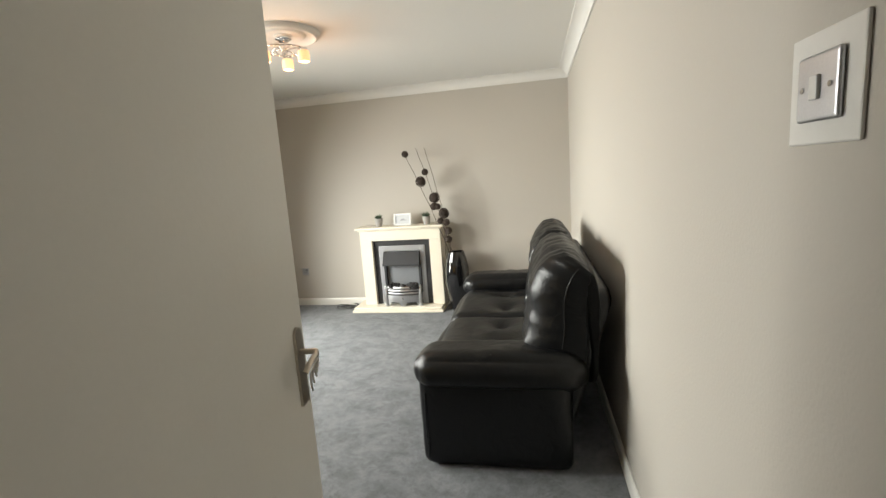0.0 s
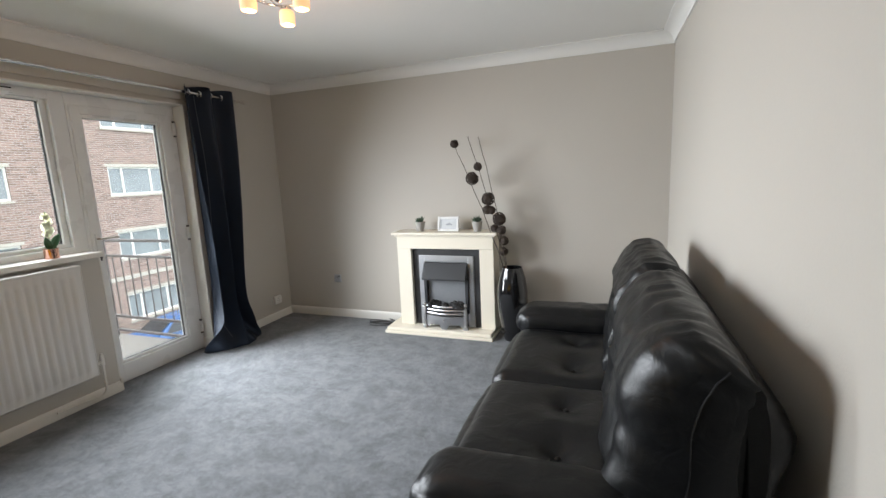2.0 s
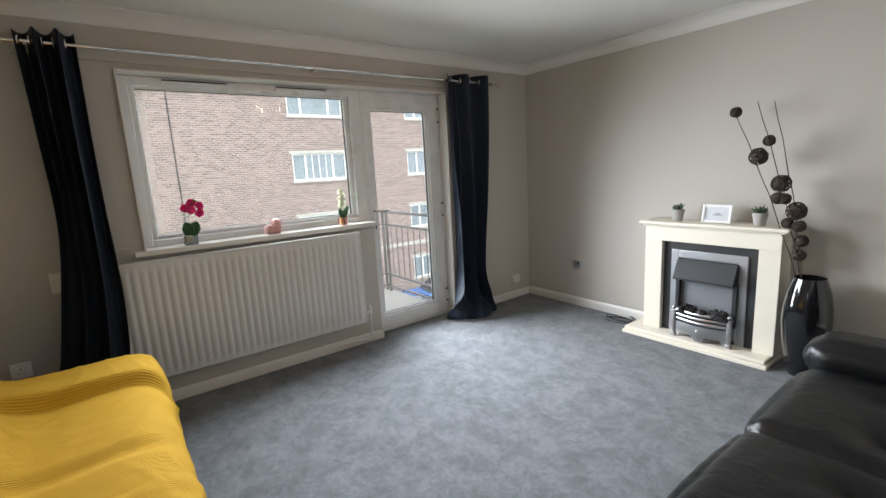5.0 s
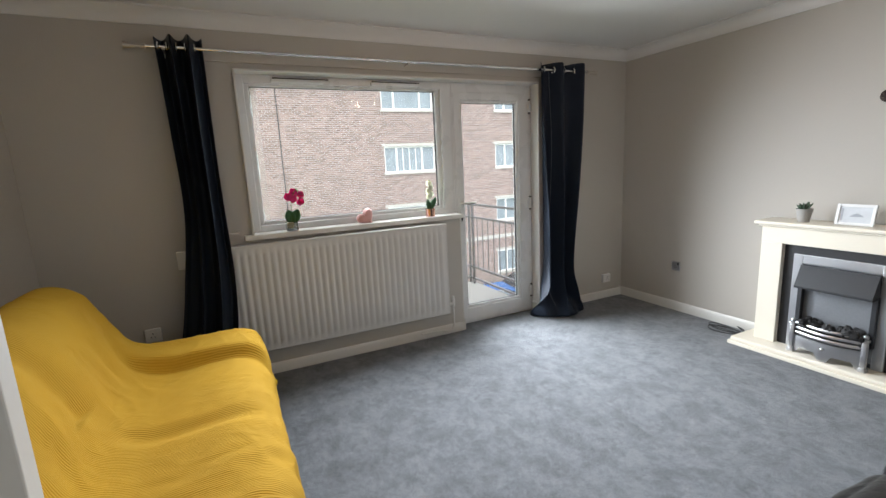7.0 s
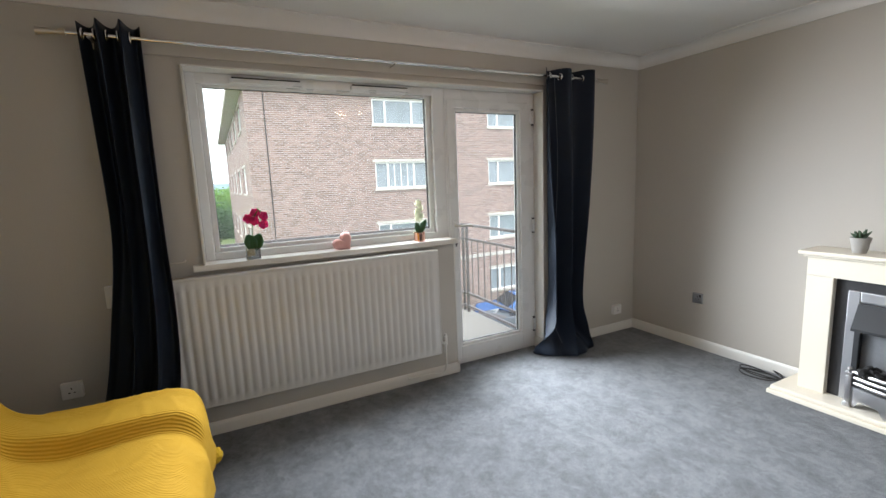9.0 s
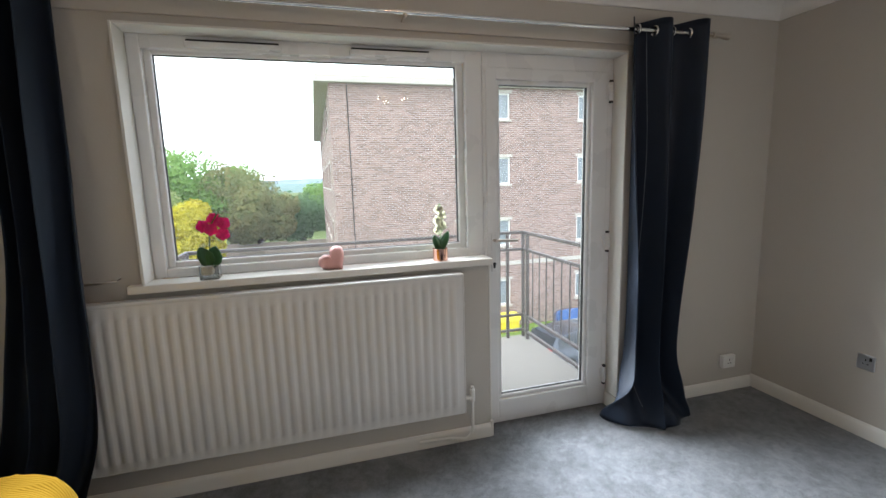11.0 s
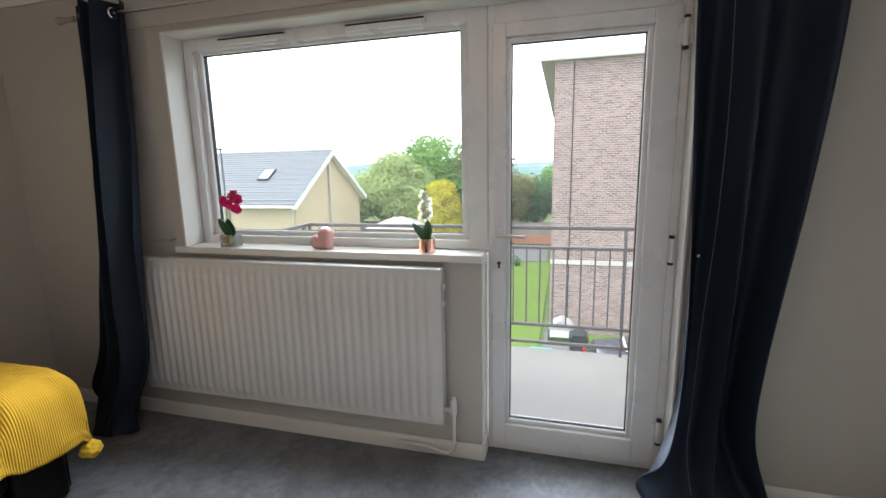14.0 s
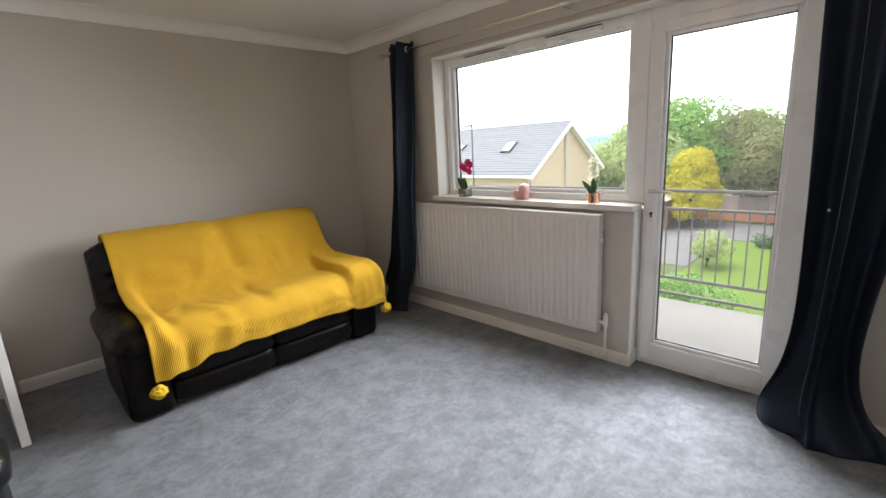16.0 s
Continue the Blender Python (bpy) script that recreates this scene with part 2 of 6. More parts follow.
structure("wall_fireplace", bm, WALL, "greige painted chimney wall", "wall")
bm = bmesh.new()
box(bm, (RX, -1.6, 0), (RX + 0.12, FY, TOP))
structure("wall_sofa", bm, WALL, "greige painted side wall", "wall")
W0, W1, D1, SILL, HEAD = 1.39, 3.03, 3.875, 1.035, 2.15
bm = bmesh.new()
box(bm, (OUT, LY, 0), (WX, W0, TOP))
box(bm, (OUT, D1, 0), (WX, FY, TOP))
box(bm, (OUT, W0, HEAD), (WX, D1, TOP))
box(bm, (OUT, W0, 0), (WX, W1, SILL - 0.025))
structure("wall_window", bm, WALL, "greige painted outer wall round window and balcony door", "wall")
H0, H1, DH = -0.53, 0.27, 2.02
bm = bmesh.new()
box(bm, (OUT, LY - 0.12, 0), (H0 - 0.03, LY, TOP))
box(bm, (H1 + 0.03, LY - 0.12, 0), (RX, LY, TOP))
box(bm, (H0 - 0.03, LY - 0.12, DH + 0.03), (H1 + 0.03, LY, TOP))
structure("wall_door", bm, WALL, "greige painted wall behind the draped sofa", "wall")
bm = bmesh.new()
# the gap in the end wall is added, out of view, to brighten the door leaf
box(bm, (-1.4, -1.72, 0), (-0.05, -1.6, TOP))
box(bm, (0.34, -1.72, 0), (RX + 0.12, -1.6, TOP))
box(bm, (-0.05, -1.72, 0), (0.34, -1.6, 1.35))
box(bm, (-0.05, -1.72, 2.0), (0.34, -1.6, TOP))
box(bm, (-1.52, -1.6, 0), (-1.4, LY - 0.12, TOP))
structure("wall_hall", bm, WALL, "greige hall walls with an added, unseen daylight opening", "wall")

# coving: a hollow curve between walls and ceiling
def cove_outline(flip):
    pts = [(0, 0), (0, -COVE), (0.012, -COVE)]
    for k in range(9):
        a = k / 8 * math.pi / 2
        pts.append((0.012 + (COVE - 0.012) * (1 - math.cos(a)), -COVE + 0.008 + (COVE - 0.018) * math.sin(a)))
    pts += [(COVE, -0.010), (COVE, 0)]
    return [(flip * a, b) for a, b in pts]


bm = bmesh.new()
prism(bm, [(WX + a, TOP - 0.001 + b) for a, b in cove_outline(1)], 1, LY, FY)
prism(bm, [(RX + a, TOP - 0.001 + b) for a, b in cove_outline(-1)], 1, LY, FY)
prism(bm, [(FY + a, TOP - 0.001 + b) for a, b in cove_outline(-1)], 0, WX + 0.001, RX - 0.001)
prism(bm, [(LY + a, TOP - 0.001 + b) for a, b in cove_outline(1)], 0, WX + 0.001, RX - 0.001)
structure("coving", bm, CEIL, "white plaster coving", "coving", smooth=30)


def skirting(name, axis, lo, hi, face, way, height=0.085, thick=0.016):
    bm = bmesh.new()
    o = [(face, 0.0), (face + way * thick, 0.0), (face + way * thick, height - 0.022), (face + way * thick * 0.75, height - 0.010), (face + way * thick * 0.35, height), (face, height)]
    prism(bm, o, axis, lo, hi)
    return structure(name, bm, GLOSS, "white gloss-painted skirting board", "baseboard", smooth=30)


skirting("baseboard_fireplace", 0, WX, RX, FY, -1)
skirting("baseboard_sofa", 1, LY, FY - 0.017, RX, -1)
skirting("baseboard_window", 1, LY + 0.017, W1 + 0.004, WX, 1, 0.078)
skirting("baseboard_window_end", 1, D1, FY - 0.017, WX, 1, 0.078)
skirting("baseboard_door", 0, WX + 0.017, H0 - 0.10, LY, 1)
bm = bmesh.new()
box(bm, (WX - 0.10, W1, 0), (WX + 0.016, W1 + 0.016, 0.095), 0.004)
box(bm, (WX - 0.10, D1 - 0.016, 0), (WX + 0.016, D1, 0.095), 0.004)
structure("baseboard_reveal", bm, GLOSS, "white skirting returned into the door reveal", "baseboard")
# painted corner strip of the pier beside the balcony door
bm = bmesh.new()
box(bm, (WX - 0.085, W1, 0.095), (WX + 0.004, W1 + 0.010, SILL - 0.03), 0.003)
structure("trim_pier", bm, GLOSS, "white painted edge of the pier", "trim")
bm = bmesh.new()
box(bm, (WX, 0.95, 2.185), (WX + 0.016, 4.0, 2.262), 0.003)
structure("trim_batten", bm, WALL, "painted timber batten carrying the curtain rod", "trim")
bm = bmesh.new()
box(bm, (WX - 0.10, W0 - 0.06, SILL - 0.025), (WX + 0.045, W1 + 0.012, SILL + 0.012), 0.006, 3)
structure("trim_window_sill", bm, GLOSS, "white painted window board", "window sill")
# reveal lining in white
bm = bmesh.new()
box(bm, (WX - 0.10, W0 - 0.004, SILL + 0.012), (WX + 0.030, W0 + 0.008, HEAD - 0.004), 0.002)
box(bm, (WX - 0.10, D1 - 0.008, 0.096), (WX + 0.018, D1 + 0.003, HEAD - 0.004), 0.002)
box(bm, (WX - 0.099, W0 + 0.008, HEAD - 0.014), (WX + 0.029, D1 - 0.008, HEAD - 0.003), 0.002)
structure("trim_reveal", bm, GLOSS, "white painted window reveal", "trim")


def ring(bm, x0, x1, y0, y1, z0, z1, l, r, b, t, bevel=0.006):
    """A rectangular frame in the window plane with its own member widths."""
    box(bm, (x0, y0, z0), (x1, y0 + l, z1), bevel)
    box(bm, (x0, y1 - r, z0), (x1, y1, z1), bevel)
    box(bm, (x0 + 0.001, y0 + l - 0.004, z0), (x1 - 0.001, y1 - r + 0.004, z0 + b), bevel)
    box(bm, (x0 + 0.001, y0 + l - 0.004, z1 - t), (x1 - 0.001, y1 - r + 0.004, z1), bevel)


# window
win = thing("window_1", "large white plastic-framed fixed window above the radiator", "window", (-3.57, 2.2, SILL))
tagged(win, kind="structure")



def put(name, bm, mat, parent, label="", smooth=False):
    bmesh.ops.transform(bm, matrix=Matrix.Translation(-parent.matrix_basis.translation) if parent.parent is None else Matrix.Translation(-parent.parent.matrix_basis.translation), verts=bm.verts[:])
    return part(name, bm, mat, parent, label, smooth)


bm = bmesh.new()
ring(bm, -3.63, -3.54, W0 + 0.006, W1 + 0.015, SILL + 0.012, HEAD - 0.006, 0.055, 0.095, 0.045, 0.065)
put("window_frame", bm, UPVC, win)
bm = bmesh.new()
ring(bm, -3.625, -3.572, 1.447, 2.954, 1.086, 2.090, 0.036, 0.042, 0.033, 0.026, 0.008)
put("glazing_bead", bm, UPVC, win)
bm = bmesh.new()
ring(bm, -3.612, -3.590, 1.480, 2.914, 1.116, 2.067, 0.005, 0.005, 0.005, 0.005, 0)
put("seal", bm, SEAL, win, "black rubber seal")
bm = bmesh.new()
box(bm, (-3.605, 1.476, 1.113), (-3.599, 2.916, 2.068))
put("pane", bm, GLASS, win).visible_shadow = False
for y in (1.63, 2.355):
    bm = bmesh.new()
    box(bm, (-3.545, y, 2.088), (-3.518, y + 0.41, 2.112), 0.005, 3)
    vent = put("trickle_vent", bm, UPVC, win)
    bm = bmesh.new()
    box(bm, (-3.542, y + 0.01, 2.112), (-3.522, y + 0.40, 2.120))
    put("slot", bm, SEAL, win, "dark vent slot")

# balcony door
dor = thing("door_1", "white plastic balcony door glazed full height, shut", "door", (-3.57, 3.45, 0.0))
tagged(dor, kind="structure")
bm = bmesh.new()
ring(bm, -3.61, -3.54, W1 + 0.016, D1 - 0.006, 0.004, HEAD - 0.006, 0.036, 0.040, 0.034, 0.085)
put("door_frame", bm, UPVC, dor)
bm = bmesh.new()
ring(bm, -3.605, -3.532, 3.063, 3.834, 0.036, 2.062, 0.066, 0.106, 0.115, 0.062, 0.007)
leaf = put("leaf", bm, UPVC, dor)
bm = bmesh.new()
ring(bm, -3.60, -3.548, 3.126, 3.731, 0.148, 2.002, 0.024, 0.026, 0.026, 0.026, 0.008)
put("glazing_bead", bm, UPVC, dor)
bm = bmesh.new()
ring(bm, -3.582, -3.562, 3.149, 3.706, 0.172, 1.978, 0.005, 0.005, 0.005, 0.005, 0)
put("seal", bm, SEAL, dor, "black rubber seal")
bm = bmesh.new()
box(bm, (-3.575, 3.146, 0.169), (-3.569, 3.709, 1.981))
put("pane", bm, GLASS, dor).visible_shadow = False

bm = bmesh.new()
box(bm, (-3.534, 3.085, 0.945), (-3.522, 3.118, 1.165), 0.005, 3)
plate = put("handle_plate", bm, UPVC, dor)
bm = bmesh.new()
rod(bm, (-3.524, 3.101, 1.125), (-3.485, 3.101, 1.125), 0.009, 12)
tube(bm, [(-3.485, 3.095, 1.125), (-3.478, 3.14, 1.127), (-3.478, 3.21, 1.124), (-3.482, 3.222, 1.122)], 0.0085, 10)
put("handle", bm, NICKEL, dor, "satin steel lever handle", smooth=True)
bm = bmesh.new()
rod(bm, (-3.53, 3.101, 0.99), (-3.517, 3.101, 0.99), 0.009, 12)
box(bm, (-3.53, 3.096, 0.965), (-3.518, 3.106, 0.985), 0.002)
put("keyhole", bm, SEAL, dor)
for z in (1.95, 1.072, 0.215):
    bm = bmesh.new()
    rod(bm, (-3.522, 3.842, z - 0.055), (-3.522, 3.842, z + 0.055), 0.011, 12)
    box(bm, (-3.535, 3.815, z - 0.04), (-3.526, 3.868, z + 0.04), 0.003)
    h = put("hinge", bm, UPVC, dor, smooth=35)
    for d in (-0.058, 0.058):
        bm = bmesh.new()
        rod(bm, (-3.522, 3.842, z + d - 0.006), (-3.522, 3.842, z + d + 0.006), 0.0115, 12)
        put("hinge_cap", bm, SEAL, h, "dark hinge cap")

# ---- outdoors: materials ----
GRASS = material("lawn_grass", (0.13, 0.20, 0.035), 0.95, var=0.2, scale=0.6, fine=0.25, fine_scale=25, bump=0.03, bump_scale=30, spec=0.1)
FIELD = material("rough_ground", (0.10, 0.13, 0.05), 0.95, var=0.3, scale=0.05, fine=0.2, fine_scale=2, spec=0.1)
ASPHALT = material("asphalt", (0.15, 0.145, 0.14), 0.9, var=0.15, scale=0.7, fine=0.2, fine_scale=30, bump=0.01, bump_scale=60)
SLATE = material("blue_grey_slate", (0.135, 0.143, 0.152), 0.6, var=0.15, scale=1.2, fine=0.2, fine_scale=14, per_object=0.15)
RENDER = material("cream_render", (0.52, 0.42, 0.275), 0.9, var=0.10, scale=0.5, fine=0.06, fine_scale=14, bump=0.004, bump_scale=50)
WOODW = material("white_painted_wood", (0.72, 0.71, 0.68), 0.5, var=0.05, scale=3, fine=0.03)
CONC = material("pale_concrete", (0.46, 0.43, 0.38), 0.9, var=0.12, scale=1.5, fine=0.1, fine_scale=20)
BARK = material("bark", (0.06, 0.045, 0.035), 0.95, var=0.3, scale=6, fine=0.2, bump=0.02, bump_scale=20)
TIMBER = material("weathered_fence_timber", (0.30, 0.25, 0.21), 0.9, var=0.25, scale=2, fine=0.2, fine_scale=20, per_object=0.2)
REDWALL = material("orange_brick_wall", (0.42, 0.20, 0.12), 0.9, var=0.2, scale=4, fine=0.2, fine_scale=20)
SHEDROOF = material("pale_felt_roof", (0.36, 0.345, 0.33), 0.8, var=0.1, scale=2, fine=0.1)
SHEDWOOD = material("orange_shed_timber", (0.45, 0.27, 0.14), 0.8, var=0.2, scale=4, fine=0.15)
CARPAINT = material("dark_blue_grey_car_paint", (0.045, 0.055, 0.075), 0.25, metal=0.3, var=0.06, scale=4, coat=0.8)
CARWHITE = material("white_car_paint", (0.7, 0.71, 0.72), 0.25, var=0.03, scale=4, coat=0.8)
CARBLUE = material("blue_car_paint", (0.02, 0.10, 0.30), 0.25, var=0.05, scale=4, coat=0.8)
CARGLASS = material("dark_car_glass", (0.02, 0.025, 0.03), 0.08, var=0.05)
TYRE = material("tyre_rubber", (0.02, 0.02, 0.02), 0.85, var=0.1, scale=9)
TAIL = material("red_tail_lamp", (0.45, 0.012, 0.015), 0.25, var=0.05)
YBIN = material("yellow_plastic_lid", (0.75, 0.62, 0.02), 0.45, var=0.06, scale=6)
GBIN = material("turquoise_plastic", (0.02, 0.42, 0.33), 0.45, var=0.06, scale=6)
CURTAINED = material("window_with_nets", (0.22, 0.25, 0.27), 0.10, var=0.35, scale=1.6, fine=0.2, fine_scale=9)


def foliage(name, color, warm):
    m = material(name, color, 0.7, var=0.3, scale=0.45, fine=0.25, fine_scale=4, spec=0.2)
    nt = m.node_tree
    geo = nt.nodes.new("ShaderNodeNewGeometry")
    hue = nt.nodes.new("ShaderNodeMixRGB")
    b = nt.nodes["Principled BSDF"]
    old = b.inputs["Base Color"].links[0].from_socket
    ramp = nt.nodes.new("ShaderNodeMapRange")
    ramp.inputs["To Max"].default_value = 0.75
    nt.links.new(geo.outputs["Random Per Island"], ramp.inputs["Value"])
    nt.links.new(ramp.outputs[0], hue.inputs[0])
    nt.links.new(old, hue.inputs[1])
    hue.inputs[2].default_value = (*warm, 1)
    nt.links.new(hue.outputs[0], b.inputs["Base Color"])
    thin, mix = nt.nodes.new("ShaderNodeBsdfTranslucent"), nt.nodes.new("ShaderNodeMixShader")
    mix.inputs[0].default_value = 0.45
    nt.links.new(hue.outputs[0], thin.inputs["Color"])
    nt.links.new(b.outputs[0], mix.inputs[1])
    nt.links.new(thin.outputs[0], mix.inputs[2])
    nt.links.new(mix.outputs[0], nt.nodes["Material Output"].inputs["Surface"])
    return m


LEAF_A = foliage("green_leaves", (0.16, 0.32, 0.07), (0.30, 0.42, 0.13))
LEAF_B = foliage("pale_variegated_leaves", (0.30, 0.40, 0.14), (0.52, 0.56, 0.27))
LEAF_C = foliage("russet_green_leaves", (0.17, 0.24, 0.10), (0.36, 0.28, 0.12))
LEAF_D = foliage("golden_conifer", (0.48, 0.46, 0.03), (0.72, 0.62, 0.05))
LEAF_E = foliage("dark_leaves", (0.11, 0.20, 0.10), (0.18, 0.28, 0.13))


def brick_material():
    m = material("brown_red_brick", (0.275, 0.20, 0.175), 0.9, var=0.1, scale=0.4, fine=0.1, fine_scale=8)
    nt = m.node_tree
    b = nt.nodes["Principled BSDF"]
    old = b.inputs["Base Color"].links[0].from_socket
    tc = nt.nodes.new("ShaderNodeTexCoord")
    sep = nt.nodes.new("ShaderNodeSeparateXYZ")
    nt.links.new(tc.outputs["Object"], sep.inputs[0])
    add = nt.nodes.new("ShaderNodeMath")
    nt.links.new(sep.outputs["X"], add.inputs[0])
    nt.links.new(sep.outputs["Y"], add.inputs[1])
    com = nt.nodes.new("ShaderNodeCombineXYZ")
    nt.links.new(add.outputs[0], com.inputs["X"])
    nt.links.new(sep.outputs["Z"], com.inputs["Y"])
    br = nt.nodes.new("ShaderNodeTexBrick")
    br.inputs["Scale"].default_value = 1.0
    br.inputs["Brick Width"].default_value, br.inputs["Row Height"].default_value = 0.235, 0.085
    br.inputs["Mortar Size"].default_value, br.inputs["Bias"].default_value = 0.012, -0.1
    br.inputs["Color1"].default_value = (0.66, 0.60, 0.56, 1)
    br.inputs["Color2"].default_value = (1.25, 1.15, 1.08, 1)
    br.inputs["Mortar"].default_value = (1.40, 1.60, 1.70, 1)
    nt.links.new(com.outputs[0], br.inputs["Vector"])
    mul = nt.nodes.new("ShaderNodeMixRGB")
    mul.blend_type = "MULTIPLY"
    mul.inputs[0].default_value = 1.0
    nt.links.new(old, mul.inputs[1])
    nt.links.new(br.outputs["Color"], mul.inputs[2])
    nt.links.new(mul.outputs[0], b.inputs["Base Color"])
    bn = nt.nodes.new("ShaderNodeBump")
    bn.inputs["Distance"].default_value, bn.invert = 0.01, True
    nt.links.new(br.outputs["Fac"], bn.inputs["Height"])
    nt.links.new(bn.outputs[0], b.inputs["Normal"])
    return m


BRICK = brick_material()

# ---- balcony ----
BX, B0, B1 = -5.03, 1.157, 4.015
bm = bmesh.new()
box(bm, (BX - 0.05, B0 - 0.06, -0.24), (OUT, B1 + 0.06, -0.06), 0.008)
structure("balcony_slab", bm, CONCRETE, "pale worn concrete balcony slab", "balcony")
fence = thing("balcony_railing", "grey painted steel balcony railing with upright bars", "railing", (BX, 2.6, -0.06))


def bar(name, a, b, r, square=False):
    bm = bmesh.new()
    if square:
        lo = [min(p, q) - r for p, q in zip(a, b)]
        hi = [max(p, q) + r for p, q in zip(a, b)]
        box(bm, lo, hi, 0.003)
    else:
        rod(bm, a, b, r, 8)
    put(name, bm, RAILING, fence, smooth=40)


for z, r in ((0.965, 0.014), (0.805, 0.012), (0.163, 0.013), (0.012, 0.012)):
    bar("rail", (BX, B0, z), (BX, B1, z), r, True)
    for y in (B0, B1):
        bar("rail", (BX + 0.03, y, z), (OUT - 0.02, y, z), r, True)
for y in (B0, 3.853, B1):
    bar("post", (BX, y, -0.06), (BX, y, 0.965), 0.013, True)
for y in (B0, B1):
    bar("post", (BX + 0.09, y, -0.06), (BX + 0.09, y, 0.965), 0.014, True)
    for k in range(9):
        x = BX + 0.20 + k * 0.125
        bar("baluster", (x, y, 0.163), (x, y, 0.805), 0.006)
y = 3.853 - 0.107
while y > B0 + 0.05:
    bar("baluster", (BX, y, 0.163), (BX, y, 0.805), 0.0065)
    y -= 0.1055

# ---- ground ----
GZ = -5.45
bm = bmesh.new()
vs = [bm.verts.new(p) for p in ((-2500, -2500, GZ - 0.06), (40, -2500, GZ - 0.06), (40, 2500, GZ - 0.06), (-2500, 2500, GZ - 0.06))]
bm.faces.new(vs)
structure("ground", bm, FIELD, "rough green ground running to the horizon", "ground")
bm = bmesh.new()
box(bm, (-34.5, -3.2, GZ - 0.3), (-10.0, 2.6, GZ), 0.03)
box(bm, (-20.0, 2.9, GZ - 0.25), (-18.7, 19.0, GZ + 0.02), 0.02)
structure("lawn", bm, GRASS, "bright mown lawn between the buildings", "lawn")
bm = bmesh.new()
box(bm, (-41.5, -40, GZ - 0.3), (-34.8, 2.2, GZ - 0.02))
box(bm, (-34.7, -8.4, GZ - 0.3), (-26.5, -3.4, GZ - 0.02))
structure("road", bm, ASPHALT, "grey asphalt access road", "road")
bm = bmesh.new()
box(bm, (-20.0, 2.75, GZ - 0.3), (-6.0, 30.0, GZ - 0.01))
structure("pavement", bm, ASPHALT, "grey asphalt car park below the balcony", "car park")


def ridge_line(name, dist, base, height, seed, color, y0, y1, step):
    # the woods' colour has the blue-grey of distance haze mixed in
    m = material(name + "_haze_tinted_woods", color, 0.95, var=0.25, scale=0.012, fine=0.2, fine_scale=0.08, spec=0.0)
    bm = bmesh.new()
    rows = [[], [], []]
    y = y0
    while y <= y1:
        h = height * (0.65 + 0.5 * noise.noise(Vector((y / 420.0, seed, 0)))) + height * 0.06 * noise.noise(Vector((y / 35.0, seed, 2)))
        rows[0].append((-dist, y, GZ - 2))
        rows[1].append((-dist - 60, y, base + h * 0.6))
        rows[2].append((-dist - 160, y, base + h))
        y += step
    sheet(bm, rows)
    structure(name, bm, m, "wooded hills on the horizon with distance haze put into their colour", "hills", smooth=True)


# painted haze: the farther ridge is bluer and paler than the nearer
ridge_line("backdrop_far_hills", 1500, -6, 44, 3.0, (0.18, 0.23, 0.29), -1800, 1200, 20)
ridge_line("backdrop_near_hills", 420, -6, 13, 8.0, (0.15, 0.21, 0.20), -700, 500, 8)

# ---- the brick block opposite ----
block = thing("apartment_block", "four-storey brown brick block of flats with white windows", "building", (-20.0, 2.93, GZ))
FX, FY0, FY1, FB, FT = -20.0, 2.93, 19.0, -45.0, 5.40
COLS = ((8.11, 10.69), (14.13, 16.71))
LEVELS = ((5.19, 4.07), (2.43, 1.24), (-0.37, -1.56), (-3.17, -4.37))


def wall_with_holes(bm, axis, at, depth, lo, hi, z0, z1, holes_h, holes_z):
    """A wall slab with rectangular openings at every crossing of the given spans."""
    cuts = [lo] + [c for h in sorted(holes_h) for c in h] + [hi]
    for i in range(len(cuts) - 1):
        inside = i % 2 == 1
        spans = [(z0, z1)]
        if inside:
            zc = [z0] + [c for h in sorted((min(q), max(q)) for q in holes_z) for c in h] + [z1]
            spans = [(zc[k], zc[k + 1]) for k in range(0, len(zc) - 1, 2)]
        for a, b in spans:
            if axis == 1:
                box(bm, (at - depth, cuts[i], a), (at, cuts[i + 1], b))
            else:
                box(bm, (cuts[i], at, a), (cuts[i + 1], at + depth, b))


bm = bmesh.new()
wall_with_holes(bm, 1, FX, 0.3, FY0, FY1, GZ, FT, COLS, LEVELS)
put("front_wall", bm, BRICK, block)
SIDE = [(FX - 2.9 - 4.2 * k - 2.0, FX - 2.9 - 4.2 * k) for k in range(5)]
bm = bmesh.new()
wall_with_holes(bm, 0, FY0, 0.3, FB, FX - 0.3, GZ, FT, SIDE, LEVELS)
put("side_wall", bm, BRICK, block)
bm = bmesh.new()
box(bm, (FB, FY0 + 0.3, GZ), (FB + 0.3, FY1, FT))
box(bm, (FB + 0.3, FY1 - 0.3, GZ), (FX - 0.3, FY1, FT))
put("rear_wall", bm, BRICK, block)
bm = bmesh.new()
box(bm, (FB - 0.4, FY0 - 0.55, FT), (FX + 0.25, FY1 + 0.4, FT + 0.28), 0.02)
put("roof", bm, CONC, block, "flat roof with a pale overhanging fascia")
bm = bmesh.new()
box(bm, (FX, FY0 - 0.02, -2.48), (FX + 0.05, FY1, -2.30))
put("string_course", bm, CONC, block)
bm = bmesh.new()
rod(bm, (FX + 0.02, 3.64, GZ), (FX + 0.02, 3.64, FT), 0.018, 8)
put("cable", bm, BLACKMETAL, block)


